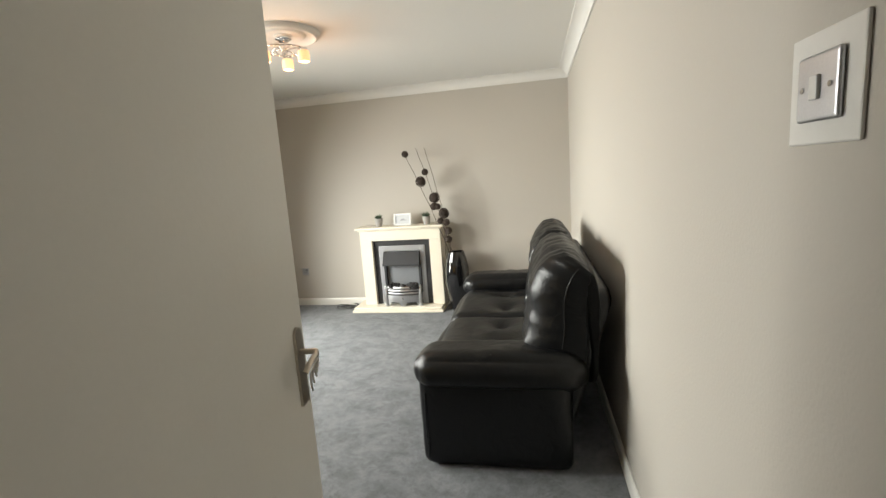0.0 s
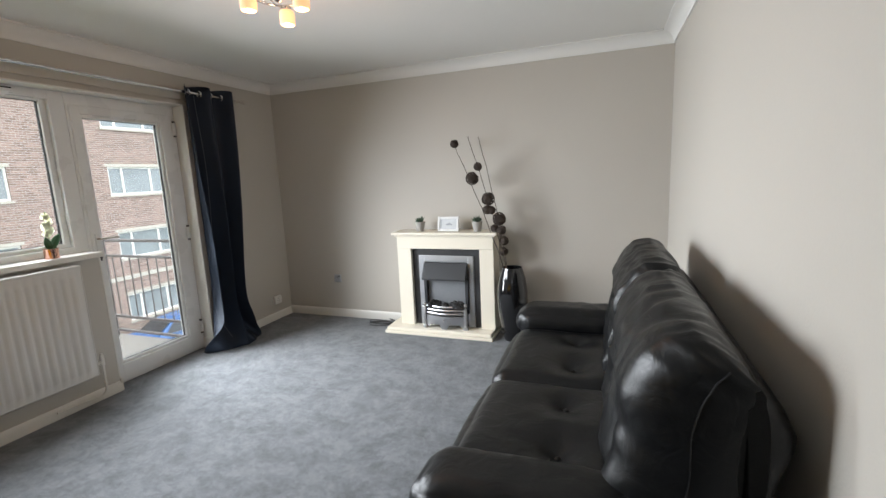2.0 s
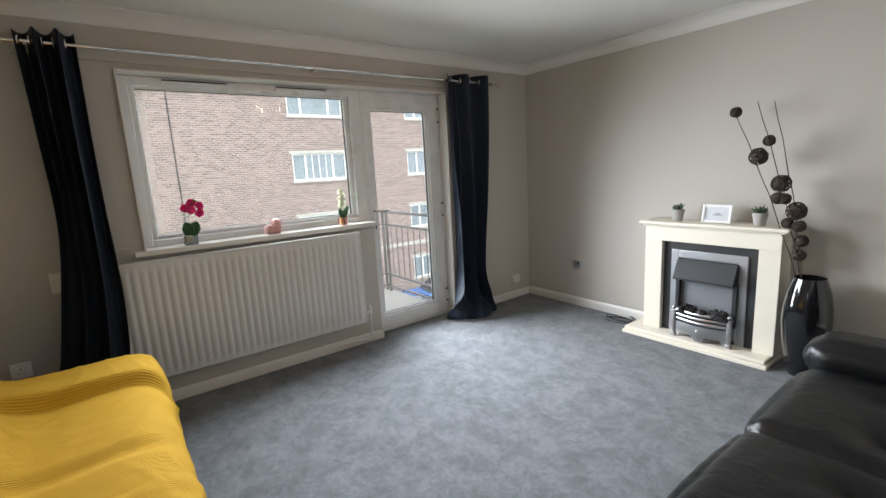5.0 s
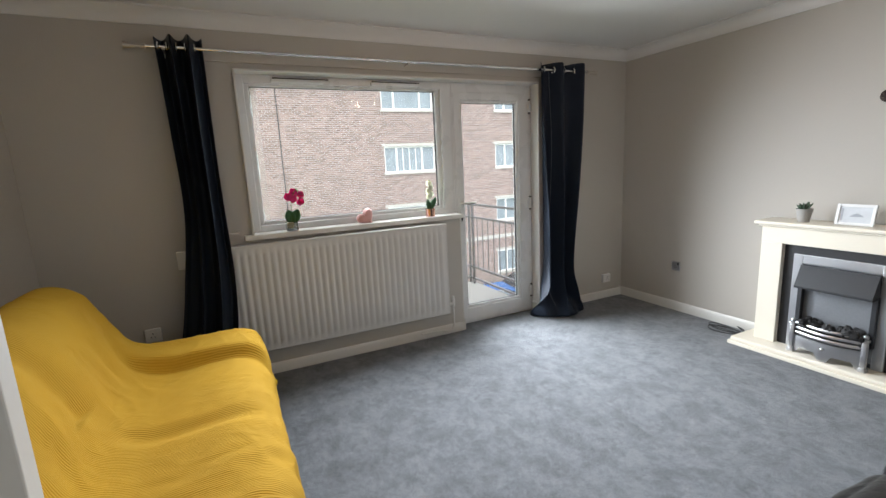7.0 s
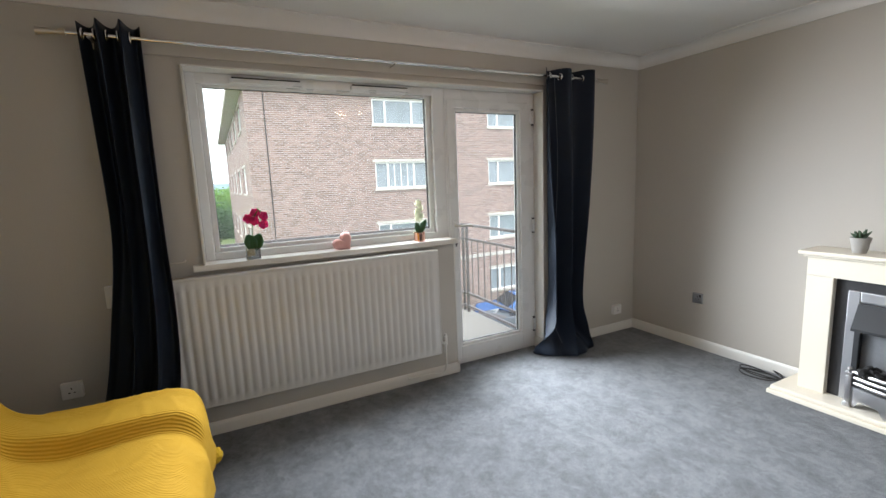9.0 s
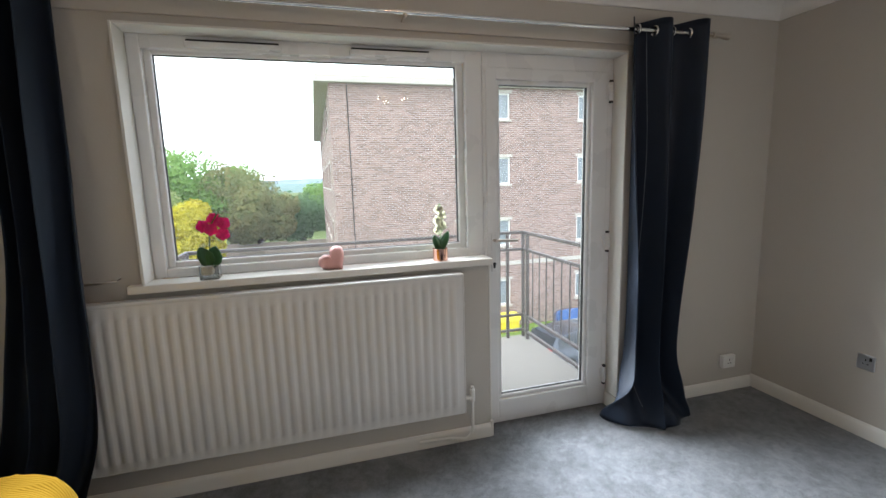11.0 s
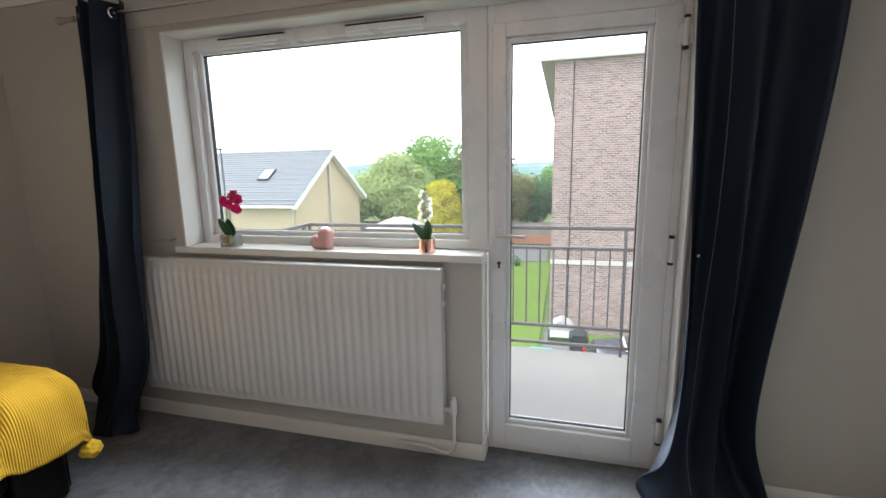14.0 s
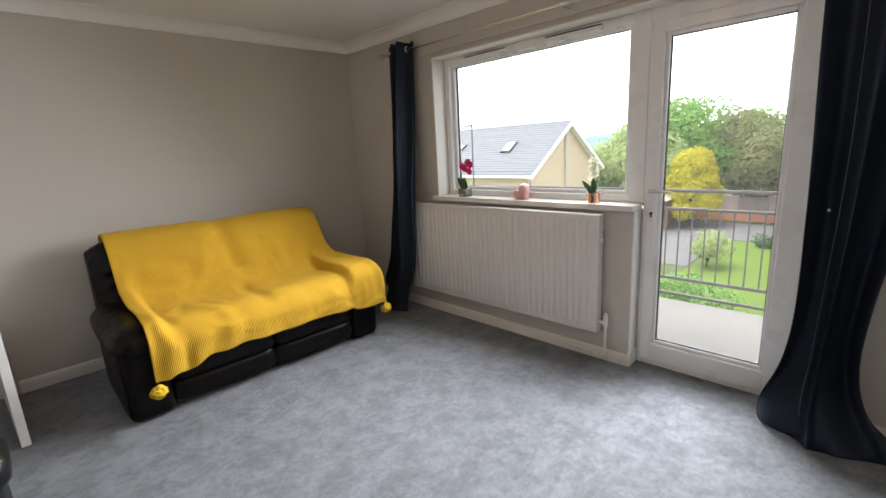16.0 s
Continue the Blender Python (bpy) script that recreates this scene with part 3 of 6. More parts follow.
def block_window(m, w, h, mullions, bars=0):
    """A white three-light window; local x along the wall, y inwards, z up."""
    bm = bmesh.new()
    for a, b in (((0, 0.06, 0), (0.07, 0.14, h)), ((w - 0.07, 0.06, 0), (w, 0.14, h)), ((0.07, 0.06, 0), (w - 0.07, 0.14, 0.07)), ((0.07, 0.06, h - 0.07), (w - 0.07, 0.14, h))):
        box(bm, a, b)
    for f in mullions:
        box(bm, (w * f - 0.045, 0.06, 0.07), (w * f + 0.045, 0.14, h - 0.07))
    for k in range(bars):
        f = mullions[0] + (mullions[1] - mullions[0]) * (k + 1) / (bars + 1)
        box(bm, (w * f - 0.02, 0.08, 0.07), (w * f + 0.02, 0.12, h - 0.07))
    bmesh.ops.transform(bm, matrix=m, verts=bm.verts[:])
    wob = put("window", bm, WOODW, block, "white framed three-light window")
    bm = bmesh.new()
    box(bm, (0.03, 0.10, 0.03), (w - 0.03, 0.11, h - 0.03))
    bmesh.ops.transform(bm, matrix=m, verts=bm.verts[:])
    put("pane", bm, CURTAINED, wob)
    bm = bmesh.new()
    box(bm, (-0.06, -0.05, -0.09), (w + 0.06, 0.08, -0.004))
    bmesh.ops.transform(bm, matrix=m, verts=bm.verts[:])
    put("sill", bm, CONC, wob)
    bm = bmesh.new()
    box(bm, (-0.10, -0.012, h + 0.004), (w + 0.10, 0.05, h + 0.13))
    bmesh.ops.transform(bm, matrix=m, verts=bm.verts[:])
    put("lintel", bm, CONC, wob)


front = Matrix(((0, -1, 0, 0), (1, 0, 0, 0), (0, 0, 1, 0), (0, 0, 0, 1)))
for a, b in COLS:
    for n, (zt, zb) in enumerate(LEVELS):
        block_window(Matrix.Translation((FX, a, zb)) @ front, b - a, zt - zb, (0.24, 0.74), 3 if n == 1 and a < 9 else 0)
for a, b in SIDE:
    for zt, zb in LEVELS:
        block_window(Matrix.Translation((a, FY0, zb)), b - a, zt - zb, (0.33, 0.67))

# ---- the rendered house with a slate roof ----
house = thing("house", "cream rendered house with a blue-grey slate gable roof", "house", (-22.8, -17.0, GZ))
HX0, HX1, HY0, HY1, EZ, AZ = -26.1, -19.5, -27.0, -8.5, 0.10, 2.50
bm = bmesh.new()
prism(bm, [(HX0, GZ), (HX1, GZ), (HX1, EZ), (-22.8, AZ - 0.12), (HX0, EZ)], 1, HY0, HY1)
put("wall", bm, RENDER, house)
slope = (AZ - EZ) / 3.55
for sx in (1, -1):
    bm = bmesh.new()
    x_e = -22.8 + sx * 3.75
    z_e = AZ - slope * 3.75
    prism(bm, [(-22.8, AZ), (x_e, z_e), (x_e, z_e + 0.07), (-22.8, AZ + 0.09)], 1, HY0 - 0.3, HY1 + 0.28)
    roof = put("roof", bm, SLATE, house)
    bm = bmesh.new()
    prism(bm, [(-22.8, AZ - 0.20), (x_e, z_e - 0.20), (x_e, z_e + 0.05), (-22.8, AZ + 0.07)], 1, HY1 + 0.01, HY1 + 0.31)
    put("bargeboard", bm, WOODW, roof, "white bargeboard")
    bm = bmesh.new()
    box(bm, (min(x_e, x_e + sx * 0.10), HY0 - 0.3, z_e - 0.12), (max(x_e, x_e + sx * 0.10), HY1 + 0.28, z_e + 0.0), 0.02)
    put("gutter", bm, WOODW, roof, "white gutter")
    if sx > 0:
        # courses of slates as shallow steps down the slope
        for k in range(1, 22):
            f = k / 22
            x, z = -22.8 + 3.75 * f, AZ + 0.09 - slope * 3.75 * f
            bm = bmesh.new()
            prism(bm, [(x - 0.17, z + 0.17 * slope + 0.001), (x, z), (x, z + 0.025), ], 1, HY0 - 0.28, HY1 + 0.27)
            put("slate_course", bm, SLATE, roof)
for y in (-10.9, -14.6):
    bm = bmesh.new()
    pitch = math.atan(slope)
    m = Matrix.Translation((-20.9, y, AZ + 0.10 - slope * 1.9)) @ Matrix.Rotation(pitch, 4, "Y")
    box(bm, (-0.45, -0.33, 0.0), (0.45, 0.33, 0.09), 0.015, 2, m)
    sk = put("roof_window", bm, BLACKMETAL, house)
    bm = bmesh.new()
    box(bm, (-0.37, -0.25, 0.085), (0.37, 0.25, 0.10), 0, 2, m)
    put("pane", bm, material("pale_roof_pane", (0.55, 0.58, 0.60), 0.08, var=0.02), sk)
bm = bmesh.new()
rod(bm, (-22.6, HY1 + 0.08, GZ), (-22.6, HY1 + 0.08, AZ - 0.3), 0.06, 10)
rod(bm, (-19.42, HY1 - 0.15, GZ), (-19.42, HY1 - 0.15, -0.1), 0.05, 10)
rod(bm, (-22.6, HY1 + 0.08, -1.3), (-21.2, HY1 + 0.08, -1.3), 0.05, 10)
put("downpipe", bm, CONC, house, "grey soil pipe on the gable")

post = thing("street_lamp", "slim grey steel street lamp with a short arm", "street lamp", (-17.2, -10.3, GZ))
bm = bmesh.new()
rod(bm, (-17.2, -10.3, GZ), (-17.2, -10.3, 2.42), 0.06, 10, 0.035)
put("pole", bm, RAILING, post, smooth=40)
bm = bmesh.new()
box(bm, (-17.26, -10.75, 2.40), (-17.14, -10.25, 2.48), 0.02)
put("lamp_head", bm, RAILING, post)


# ---- trees and shrubs ----
def crown_mesh(bm, centres, n, size, seed, flat=0.0):
    """Small folded leaf sprays scattered through the shells of several clumps."""
    rng = random.Random(seed)
    for _ in range(n):
        c, r = rng.choice(centres)
        d = Vector((rng.gauss(0, 1), rng.gauss(0, 1), rng.gauss(0, 1))).normalized()
        rad = (0.55 + 0.45 * rng.random() ** 0.5) * (1 + 0.16 * noise.noise(d * 2.4 + Vector(c)))
        p = Vector(c) + Vector((d.x * r[0], d.y * r[1], d.z * r[2])) * rad
        s = size * rng.uniform(0.6, 1.4)
        nrm = (d + Vector((rng.gauss(0, .5), rng.gauss(0, .5), rng.gauss(0, .5) + 0.35))).normalized()
        t = nrm.orthogonal().normalized()
        t = (Matrix.Rotation(rng.uniform(0, 6.28), 3, nrm) @ t)
        b = nrm.cross(t)
        droop = -nrm * s * 0.3
        v = [bm.verts.new(q) for q in (p - t * s, p - b * s * 0.45 + droop * 0.2, p + t * s + droop, p + b * s * 0.5 + droop * 0.1)]
        bm.faces.new((v[0], v[1], v[2]))
        bm.faces.new((v[0], v[2], v[3]))


def tree(name, label, category, at, trunk_h, trunk_r, clumps, leaf, n, size, seed):
    rng = random.Random(seed + 100)
    t = thing(name, label, category, at)
    base = Vector(at)
    if trunk_h:
        bm = bmesh.new()
        tube(bm, [(0, 0, -0.3), (0.05, 0.02, trunk_h * 0.35), (-0.05, 0.08, trunk_h * 0.7), (0.1, 0.0, trunk_h)], [trunk_r, trunk_r * 0.8, trunk_r * 0.6, trunk_r * 0.3], 9)
        for c, r in clumps[:7]:
            tube(bm, [(0, 0.03, trunk_h * 0.45), (c[0] * 0.4, c[1] * 0.4, (trunk_h * 0.5 + c[2]) / 2), (c[0] * 0.9, c[1] * 0.9, c[2])], [trunk_r * 0.45, trunk_r * 0.3, trunk_r * 0.1], 6)
        part("trunk", bm, BARK, t, smooth=True)
    bm = bmesh.new()
    crown_mesh(bm, clumps, n, size, seed)
    part("crown", bm, leaf, t)
    return t


def lumps(seed, n, rx, ry, rz, zc, lump):
    rng = random.Random(seed)
    out = []
    for _ in range(n):
        d = Vector((rng.gauss(0, 1), rng.gauss(0, 1), rng.gauss(0, 1))).normalized() * rng.uniform(0.45, 0.85)
        k = rng.uniform(0.75, 1.3) * lump
        out.append(((d.x * rx, d.y * ry, zc + d.z * rz), (k, k, k * 0.8)))
    return out


tree("tree", "broad pale green variegated deciduous tree", "tree", (-41, -11.8, GZ), 5.5, 0.3, lumps(1, 24, 3.2, 4.0, 3.4, 4.4, 1.7), LEAF_B, 22000, 0.17, 1)
tree("tree", "tall fresh green deciduous tree", "tree", (-47, -9.0, GZ), 6.5, 0.35, lumps(2, 26, 4.0, 6.5, 4.0, 6.2, 2.1), LEAF_A, 24000, 0.18, 2)
tree("tree", "dark russet-green deciduous tree", "tree", (-44, -2.8, GZ), 6.0, 0.35, lumps(3, 26, 3.2, 3.2, 3.4, 4.8, 1.8), LEAF_C, 24000, 0.17, 3)
tree("tree", "dark russet-green deciduous tree", "tree", (-46, -5.4, GZ), 6.0, 0.35, lumps(4, 18, 2.8, 2.8, 3.2, 5.6, 1.7), LEAF_C, 15000, 0.17, 4)
tree("tree", "dark green tree beside the brick block", "tree", (-48, 0.8, GZ), 5.0, 0.3, lumps(5, 12, 2.4, 2.6, 2.4, 3.6, 1.5), LEAF_E, 8000, 0.18, 5)
tree("tree", "fresh green tree beside the brick block", "tree", (-50, 3.6, GZ), 5.0, 0.3, lumps(6, 12, 2.4, 2.4, 2.6, 4.4, 1.5), LEAF_A, 8000, 0.18, 6)
tree("tree", "small green tree behind the house", "tree", (-40, -16.5, GZ), 5.0, 0.3, lumps(7, 10, 2.2, 2.4, 2.4, 4.0, 1.4), LEAF_A, 6000, 0.18, 7)
tree("conifer", "rounded golden yellow conifer", "conifer", (-39, -7.0, GZ), 2.0, 0.25, [((0, 0, 2.6), (2.3, 2.4, 2.3)), ((0, 0, 4.2), (1.6, 1.8, 1.8)), ((0.2, 0.25, 5.2), (0.8, 0.9, 1.0))] + [((1.6 * (1 - k / 28) * math.cos(2.4 * k), 1.8 * (1 - k / 28) * math.sin(2.4 * k), 1.4 + 0.20 * k), (0.85, 0.9, 0.8)) for k in range(20)], LEAF_D, 14000, 0.13, 8)
tree("shrub", "grey-green rounded garden shrub on the lawn", "shrub", (-27.0, -2.5, GZ), 0.5, 0.06, lumps(9, 9, 1.0, 1.1, 0.6, 1.2, 0.65), LEAF_B, 1800, 0.10, 9)
tree("shrub", "low dark green bush", "shrub", (-33.0, -0.6, GZ), 0, 0, lumps(10, 5, 0.7, 0.9, 0.25, 0.35, 0.45), LEAF_E, 700, 0.10, 10)
tree("hedge", "low clipped hedge below the balcony", "hedge", (-19.4, -2.2, GZ), 0, 0, lumps(11, 22, 0.9, 3.0, 0.5, 0.6, 0.7), LEAF_A, 3600, 0.09, 11)
tree("woodland", "dense dark trees closing the valley", "woodland", (-75, -10, GZ), 0, 0, lumps(12, 60, 6, 40, 2.2, 2.6, 3.0), LEAF_E, 9000, 0.6, 12)

fence2 = thing("garden_fence", "weathered timber panel fence on a low brick wall", "fence", (-42.5, -6, GZ))
bm = bmesh.new()
box(bm, (-42.7, -22, GZ), (-42.45, 3.0, GZ + 0.75))
put("brick_base", bm, REDWALL, fence2)
for k in range(13):
    y = -22 + k * 1.95
    bm = bmesh.new()
    box(bm, (-42.62, y + 0.05, GZ + 0.75), (-42.55, y + 1.90, GZ + 2.05 - 0.10 * (k % 2)), 0.01)
    put("panel", bm, TIMBER, fence2)
    bm = bmesh.new()
    box(bm, (-42.66, y - 0.05, GZ + 0.7), (-42.52, y + 0.05, GZ + 2.15))
    put("post", bm, TIMBER, fence2)
shed = thing("garden_building", "timber garden building with a pale shallow hipped roof", "shed", (-36.5, -9.9, GZ))
bm = bmesh.new()
box(bm, (-38.3, -11.9, GZ), (-35.0, -8.1, GZ + 2.25))
put("wall", bm, SHEDWOOD, shed)
bm = bmesh.new()
lo = [bm.verts.new(p) for p in ((-38.7, -12.3, GZ + 2.25), (-34.6, -12.3, GZ + 2.25), (-34.6, -7.7, GZ + 2.25), (-38.7, -7.7, GZ + 2.25))]
hi = [bm.verts.new(p) for p in ((-36.7, -10.4, GZ + 3.05), (-36.6, -10.4, GZ + 3.05), (-36.6, -9.6, GZ + 3.05), (-36.7, -9.6, GZ + 3.05))]
bm.faces.new(lo[::-1]); bm.faces.new(hi)
for k in range(4):
    bm.faces.new((lo[k], lo[(k + 1) % 4], hi[(k + 1) % 4], hi[k]))
put("roof", bm, SHEDROOF, shed)


# ---- parked cars and bins ----
def car(label, at, rz, paint, rails=False):
    c = thing("car", label, "car", at, "parked cars", rz)
    bm = bmesh.new()
    side = [(-2.1, 0.35), (-2.12, 0.75), (-1.95, 0.95), (-0.95, 1.0), (-0.35, 1.42), (0.9, 1.47), (1.75, 1.35), (2.05, 0.95), (2.12, 0.7), (2.08, 0.32)]
    rows = []
    for w, k in ((-0.86, 0.9), (-0.80, 1.0), (-0.3, 1.015), (0.3, 1.015), (0.80, 1.0), (0.86, 0.9)):
        rows.append([(x * (0.985 if abs(w) > 0.8 else 1), w * (0.80 if z > 1.2 else 1.0), z * (k if z > 1.2 else 1)) for x, z in side])
    sheet(bm, rows)
    bm.faces.new([v for v in list(bm.verts)[:len(side)]][::-1])
    bm.faces.new([v for v in list(bm.verts)[-len(side):]])
    part("body", bm, paint, c, smooth=50)
    for nm, a, b in (("windscreen", (-0.97, 1.03), (-0.36, 1.44)), ("rear_window", (1.78, 1.33), (2.04, 0.98))):
        bm = bmesh.new()
        d = 0.012
        sheet(bm, [[(a[0] - d if a[0] < 0 else a[0] + d, w * 0.72, a[1] + d), (b[0] - d if a[0] < 0 else b[0] + d, w * 0.66, b[1] + d)] for w in (-1, 1)])
        part(nm, bm, CARGLASS, c)
    for w in (-1, 1):
        bm = bmesh.new()
        sheet(bm, [[(-0.75, w * 0.872, 1.0), (-0.32, w * 0.70, 1.38)], [(0.9, w * 0.872, 1.0), (0.9, w * 0.70, 1.42)], [(1.75, w * 0.868, 1.0), (1.6, w * 0.70, 1.34)]])
        part("side_window", bm, CARGLASS, c)
        bm = bmesh.new()
        box(bm, (1.98, w * 0.70 - 0.12, 0.78), (2.13, w * 0.70 + 0.12, 1.0), 0.03)
        part("tail_lamp", bm, TAIL, c)
        for x in (-1.3, 1.3):
            bm = bmesh.new()
            rod(bm, (x, w * 0.72, 0.31), (x, w * 0.89, 0.31), 0.31, 20)
            wh = part("wheel", bm, TYRE, c, smooth=40)
            bm = bmesh.new()
            rod(bm, (x, w * 0.885, 0.31), (x, w * 0.90, 0.31), 0.19, 16)
            part("rim", bm, STEEL, wh)
    if rails:
        for x in (-0.1, 0.95):
            bm = bmesh.new()
            box(bm, (x - 0.035, -0.62, 1.50), (x + 0.035, 0.62, 1.55), 0.01)
            part("roof_bar", bm, CARWHITE, c, "pale roof bar")
    return c


car("dark blue-grey estate car with pale roof bars", (-15.4, 6.25, GZ), -90, CARPAINT, True)
trailer = thing("covered_trailer", "small white covered trailer beside the brick block", "trailer", (-19.1, 3.45, GZ))
trailer.scale = (0.62, 0.62, 0.72)
bm = bmesh.new()
box(bm, (-0.55, -0.75, 0.35), (0.55, 0.75, 0.80), 0.03)
part("body", bm, CARWHITE, trailer)
bm = bmesh.new()
prism(bm, [(-0.80, 0.80), (0.80, 0.80), (0.55, 1.10), (0.0, 1.35), (-0.55, 1.10)], 0, -0.58, 0.58)
part("cover", bm, SHEDROOF, trailer, "pale pitched canvas cover")
for w in (-0.8, 0.8):
    bm = bmesh.new()
    rod(bm, (0, w - 0.06, 0.28), (0, w + 0.06, 0.28), 0.28, 18)
    part("wheel", bm, TYRE, trailer, smooth=40)
bag = thing("refuse_bin", "black plastic refuse bin with a domed lid", "bin", (-17.9, 4.05, GZ))
bm = bmesh.new()
box(bm, (-0.30, -0.32, 0), (0.30, 0.32, 0.62), 0.06, 3)
part("body", bm, TYRE, bag, smooth=40)
bm = bmesh.new()
prism(bm, [(-0.35, 0.62), (0.35, 0.62), (0.33, 0.74), (0.18, 0.84), (-0.18, 0.84), (-0.33, 0.74)], 0, -0.33, 0.33)
part("lid", bm, TYRE, bag)
car("blue hatchback in the car park", (-17.6, 14.2, GZ), 80, CARBLUE)
car("dark saloon car in the car park", (-15.4, 11.6, GZ), -84, CARPAINT)
for lab, at, mat in (("yellow plastic grit bin in the car park", (-19.5, 10.15, GZ + 0.02), YBIN), ("turquoise plastic crate on the lawn", (-16.9, 2.72, GZ), GBIN)):
    k = 0.8 if mat is YBIN else 0.5
    bn = thing("grit_bin" if mat is YBIN else "crate", lab, "bin" if mat is YBIN else "crate", at)
    bm = bmesh.new()
    box(bm, (-0.5, -0.7, 0), (0.5, 0.7, 0.7), 0.06, 3)
    part("body", bm, mat, bn)
    bm = bmesh.new()
    prism(bm, [(-0.56, 0.70), (0.56, 0.70), (0.5, 0.86), (0.0, 1.0), (-0.5, 0.90)], 1, -0.76, 0.76)
    part("lid", bm, mat, bn)
    bn.scale = (k, k, k)

# ---- materials of the furniture ----
def leather_material(name, color, spec=0.24):
    m = material(name, color, 0.36, var=0.22, scale=4, fine=0.10, fine_scale=220, bump=0.0003, bump_scale=420, spec=spec)
    nt = m.node_tree
    b = nt.nodes["Principled BSDF"]
    first = next(n for n in nt.nodes if n.type == "BUMP")
    tc = nt.nodes.new("ShaderNodeTexCoord")
    n = nt.nodes.new("ShaderNodeTexNoise")
    n.inputs["Scale"].default_value, n.inputs["Detail"].default_value, n.inputs["Distortion"].default_value = 11.0, 5, 1.4
    nt.links.new(tc.outputs["Object"], n.inputs["Vector"])
    bn = nt.nodes.new("ShaderNodeBump")
    bn.inputs["Distance"].default_value = 0.004
    nt.links.new(n.outputs["Fac"], bn.inputs["Height"])
    nt.links.new(first.outputs[0], bn.inputs["Normal"])
    nt.links.new(bn.outputs[0], b.inputs["Normal"])
    return m


LEATHER = leather_material("black_leather", (0.0048, 0.0052, 0.0058), 0.33)
LEATHER_BROWN = leather_material("dark_brown_leather", (0.0055, 0.0042, 0.0036), 0.14)


def knit_material():
    """Mustard ribbed knit: fine ribs along the throw's own coordinates."""
    m = material("mustard_ribbed_knit", (0.565, 0.325, 0.024), 0.9, var=0.07, scale=5, fine=0.08, fine_scale=160, spec=0.2)
    nt = m.node_tree
    b = nt.nodes["Principled BSDF"]
    uv = nt.nodes.new("ShaderNodeUVMap")
    uv.uv_map = "cloth"
    warp = nt.nodes.new("ShaderNodeTexNoise")
    warp.inputs["Scale"].default_value = 3.0
    nt.links.new(uv.outputs[0], warp.inputs["Vector"])
    mix = nt.nodes.new("ShaderNodeMixRGB")
    mix.inputs[0].default_value = 0.006
    nt.links.new(uv.outputs[0], mix.inputs[1])
    nt.links.new(warp.outputs["Color"], mix.inputs[2])
    w = nt.nodes.new("ShaderNodeTexWave")
    w.bands_direction = "X"
    w.inputs["Scale"].default_value = 36.0
    w.inputs["Distortion"].default_value = 0.25
    w.inputs["Detail Scale"].default_value = 2.0
    nt.links.new(mix.outputs[0], w.inputs["Vector"])
    bn = nt.nodes.new("ShaderNodeBump")
    bn.inputs["Distance"].default_value, bn.inputs["Strength"].default_value = 0.003, 0.6
    nt.links.new(w.outputs["Fac"], bn.inputs["Height"])
    nt.links.new(bn.outputs[0], b.inputs["Normal"])
    b.inputs["Sheen Weight"].default_value = 0.08
    b.inputs["Sheen Tint"].default_value = (1.0, 0.75, 0.2, 1)
    return m


KNIT = knit_material()
POM = material("mustard_yarn", (0.66, 0.42, 0.03), 0.95, var=0.15, scale=40, fine=0.2, fine_scale=300, bump=0.003, bump_scale=260, spec=0.2)
SATIN = material("midnight_curtain_satin", (0.017, 0.024, 0.038), 0.50, var=0.16, scale=8, fine=0.14, fine_scale=300, bump=0.0006, bump_scale=500, spec=0.16)
SATIN.node_tree.nodes["Principled BSDF"].inputs["Sheen Weight"].default_value = 0.0
CHROME = material("chrome", (0.75, 0.74, 0.73), 0.12, metal=1.0, var=0.04, scale=10, fine=0.02)
FRET = material("polished_steel", (0.55, 0.55, 0.56), 0.33, metal=1.0, var=0.06, scale=14, fine=0.06, fine_scale=200)
CREAM = material("cream_lacquered_board", (0.80, 0.74, 0.62), 0.4, var=0.03, scale=5, fine=0.02, bump=0.0002, bump_scale=120)
GRANITE = material("black_stone_panel", (0.028, 0.028, 0.030), 0.45, var=0.25, scale=30, fine=0.4, fine_scale=220)
COAL = material("coal", (0.022, 0.021, 0.021), 0.75, var=0.4, scale=30, fine=0.3, bump=0.004, bump_scale=90, per_object=0.4)
VASE = material("black_glazed_ceramic", (0.010, 0.010, 0.011), 0.08, var=0.1, scale=6, fine=0.05, coat=0.5)
TWIG = material("dark_brown_rattan", (0.045, 0.030, 0.022), 0.7, var=0.35, scale=30, fine=0.3, fine_scale=200, bump=0.001, bump_scale=200)
POT = material("pale_grey_ceramic", (0.40, 0.385, 0.36), 0.8, var=0.08, scale=20, fine=0.12, fine_scale=150, bump=0.0006, bump_scale=180)
SUCCULENT = material("succulent_leaf", (0.075, 0.12, 0.075), 0.55, var=0.25, scale=30, fine=0.2, per_object=0.2)
PAPER = material("white_frame", (0.78, 0.78, 0.77), 0.4, var=0.03, scale=9, fine=0.02)
PRINT = material("pale_print", (0.60, 0.62, 0.64), 0.25, var=0.10, scale=25, fine=0.05, fine_scale=90)
INK = material("grey_print_ink", (0.33, 0.35, 0.38), 0.3, var=0.1, scale=25)
PLASTIC = material("white_plastic", (0.74, 0.73, 0.70), 0.35, var=0.03, scale=20, fine=0.02)
DARKSLOT = material("dark_recess", (0.015, 0.015, 0.015), 0.7)
RUBBER = material("black_rubber_cable", (0.014, 0.014, 0.014), 0.55)
RADIATOR = material("radiator_enamel", (0.64, 0.625, 0.595), 0.32, var=0.035, scale=4, fine=0.02, bump=0.0002, bump_scale=80)
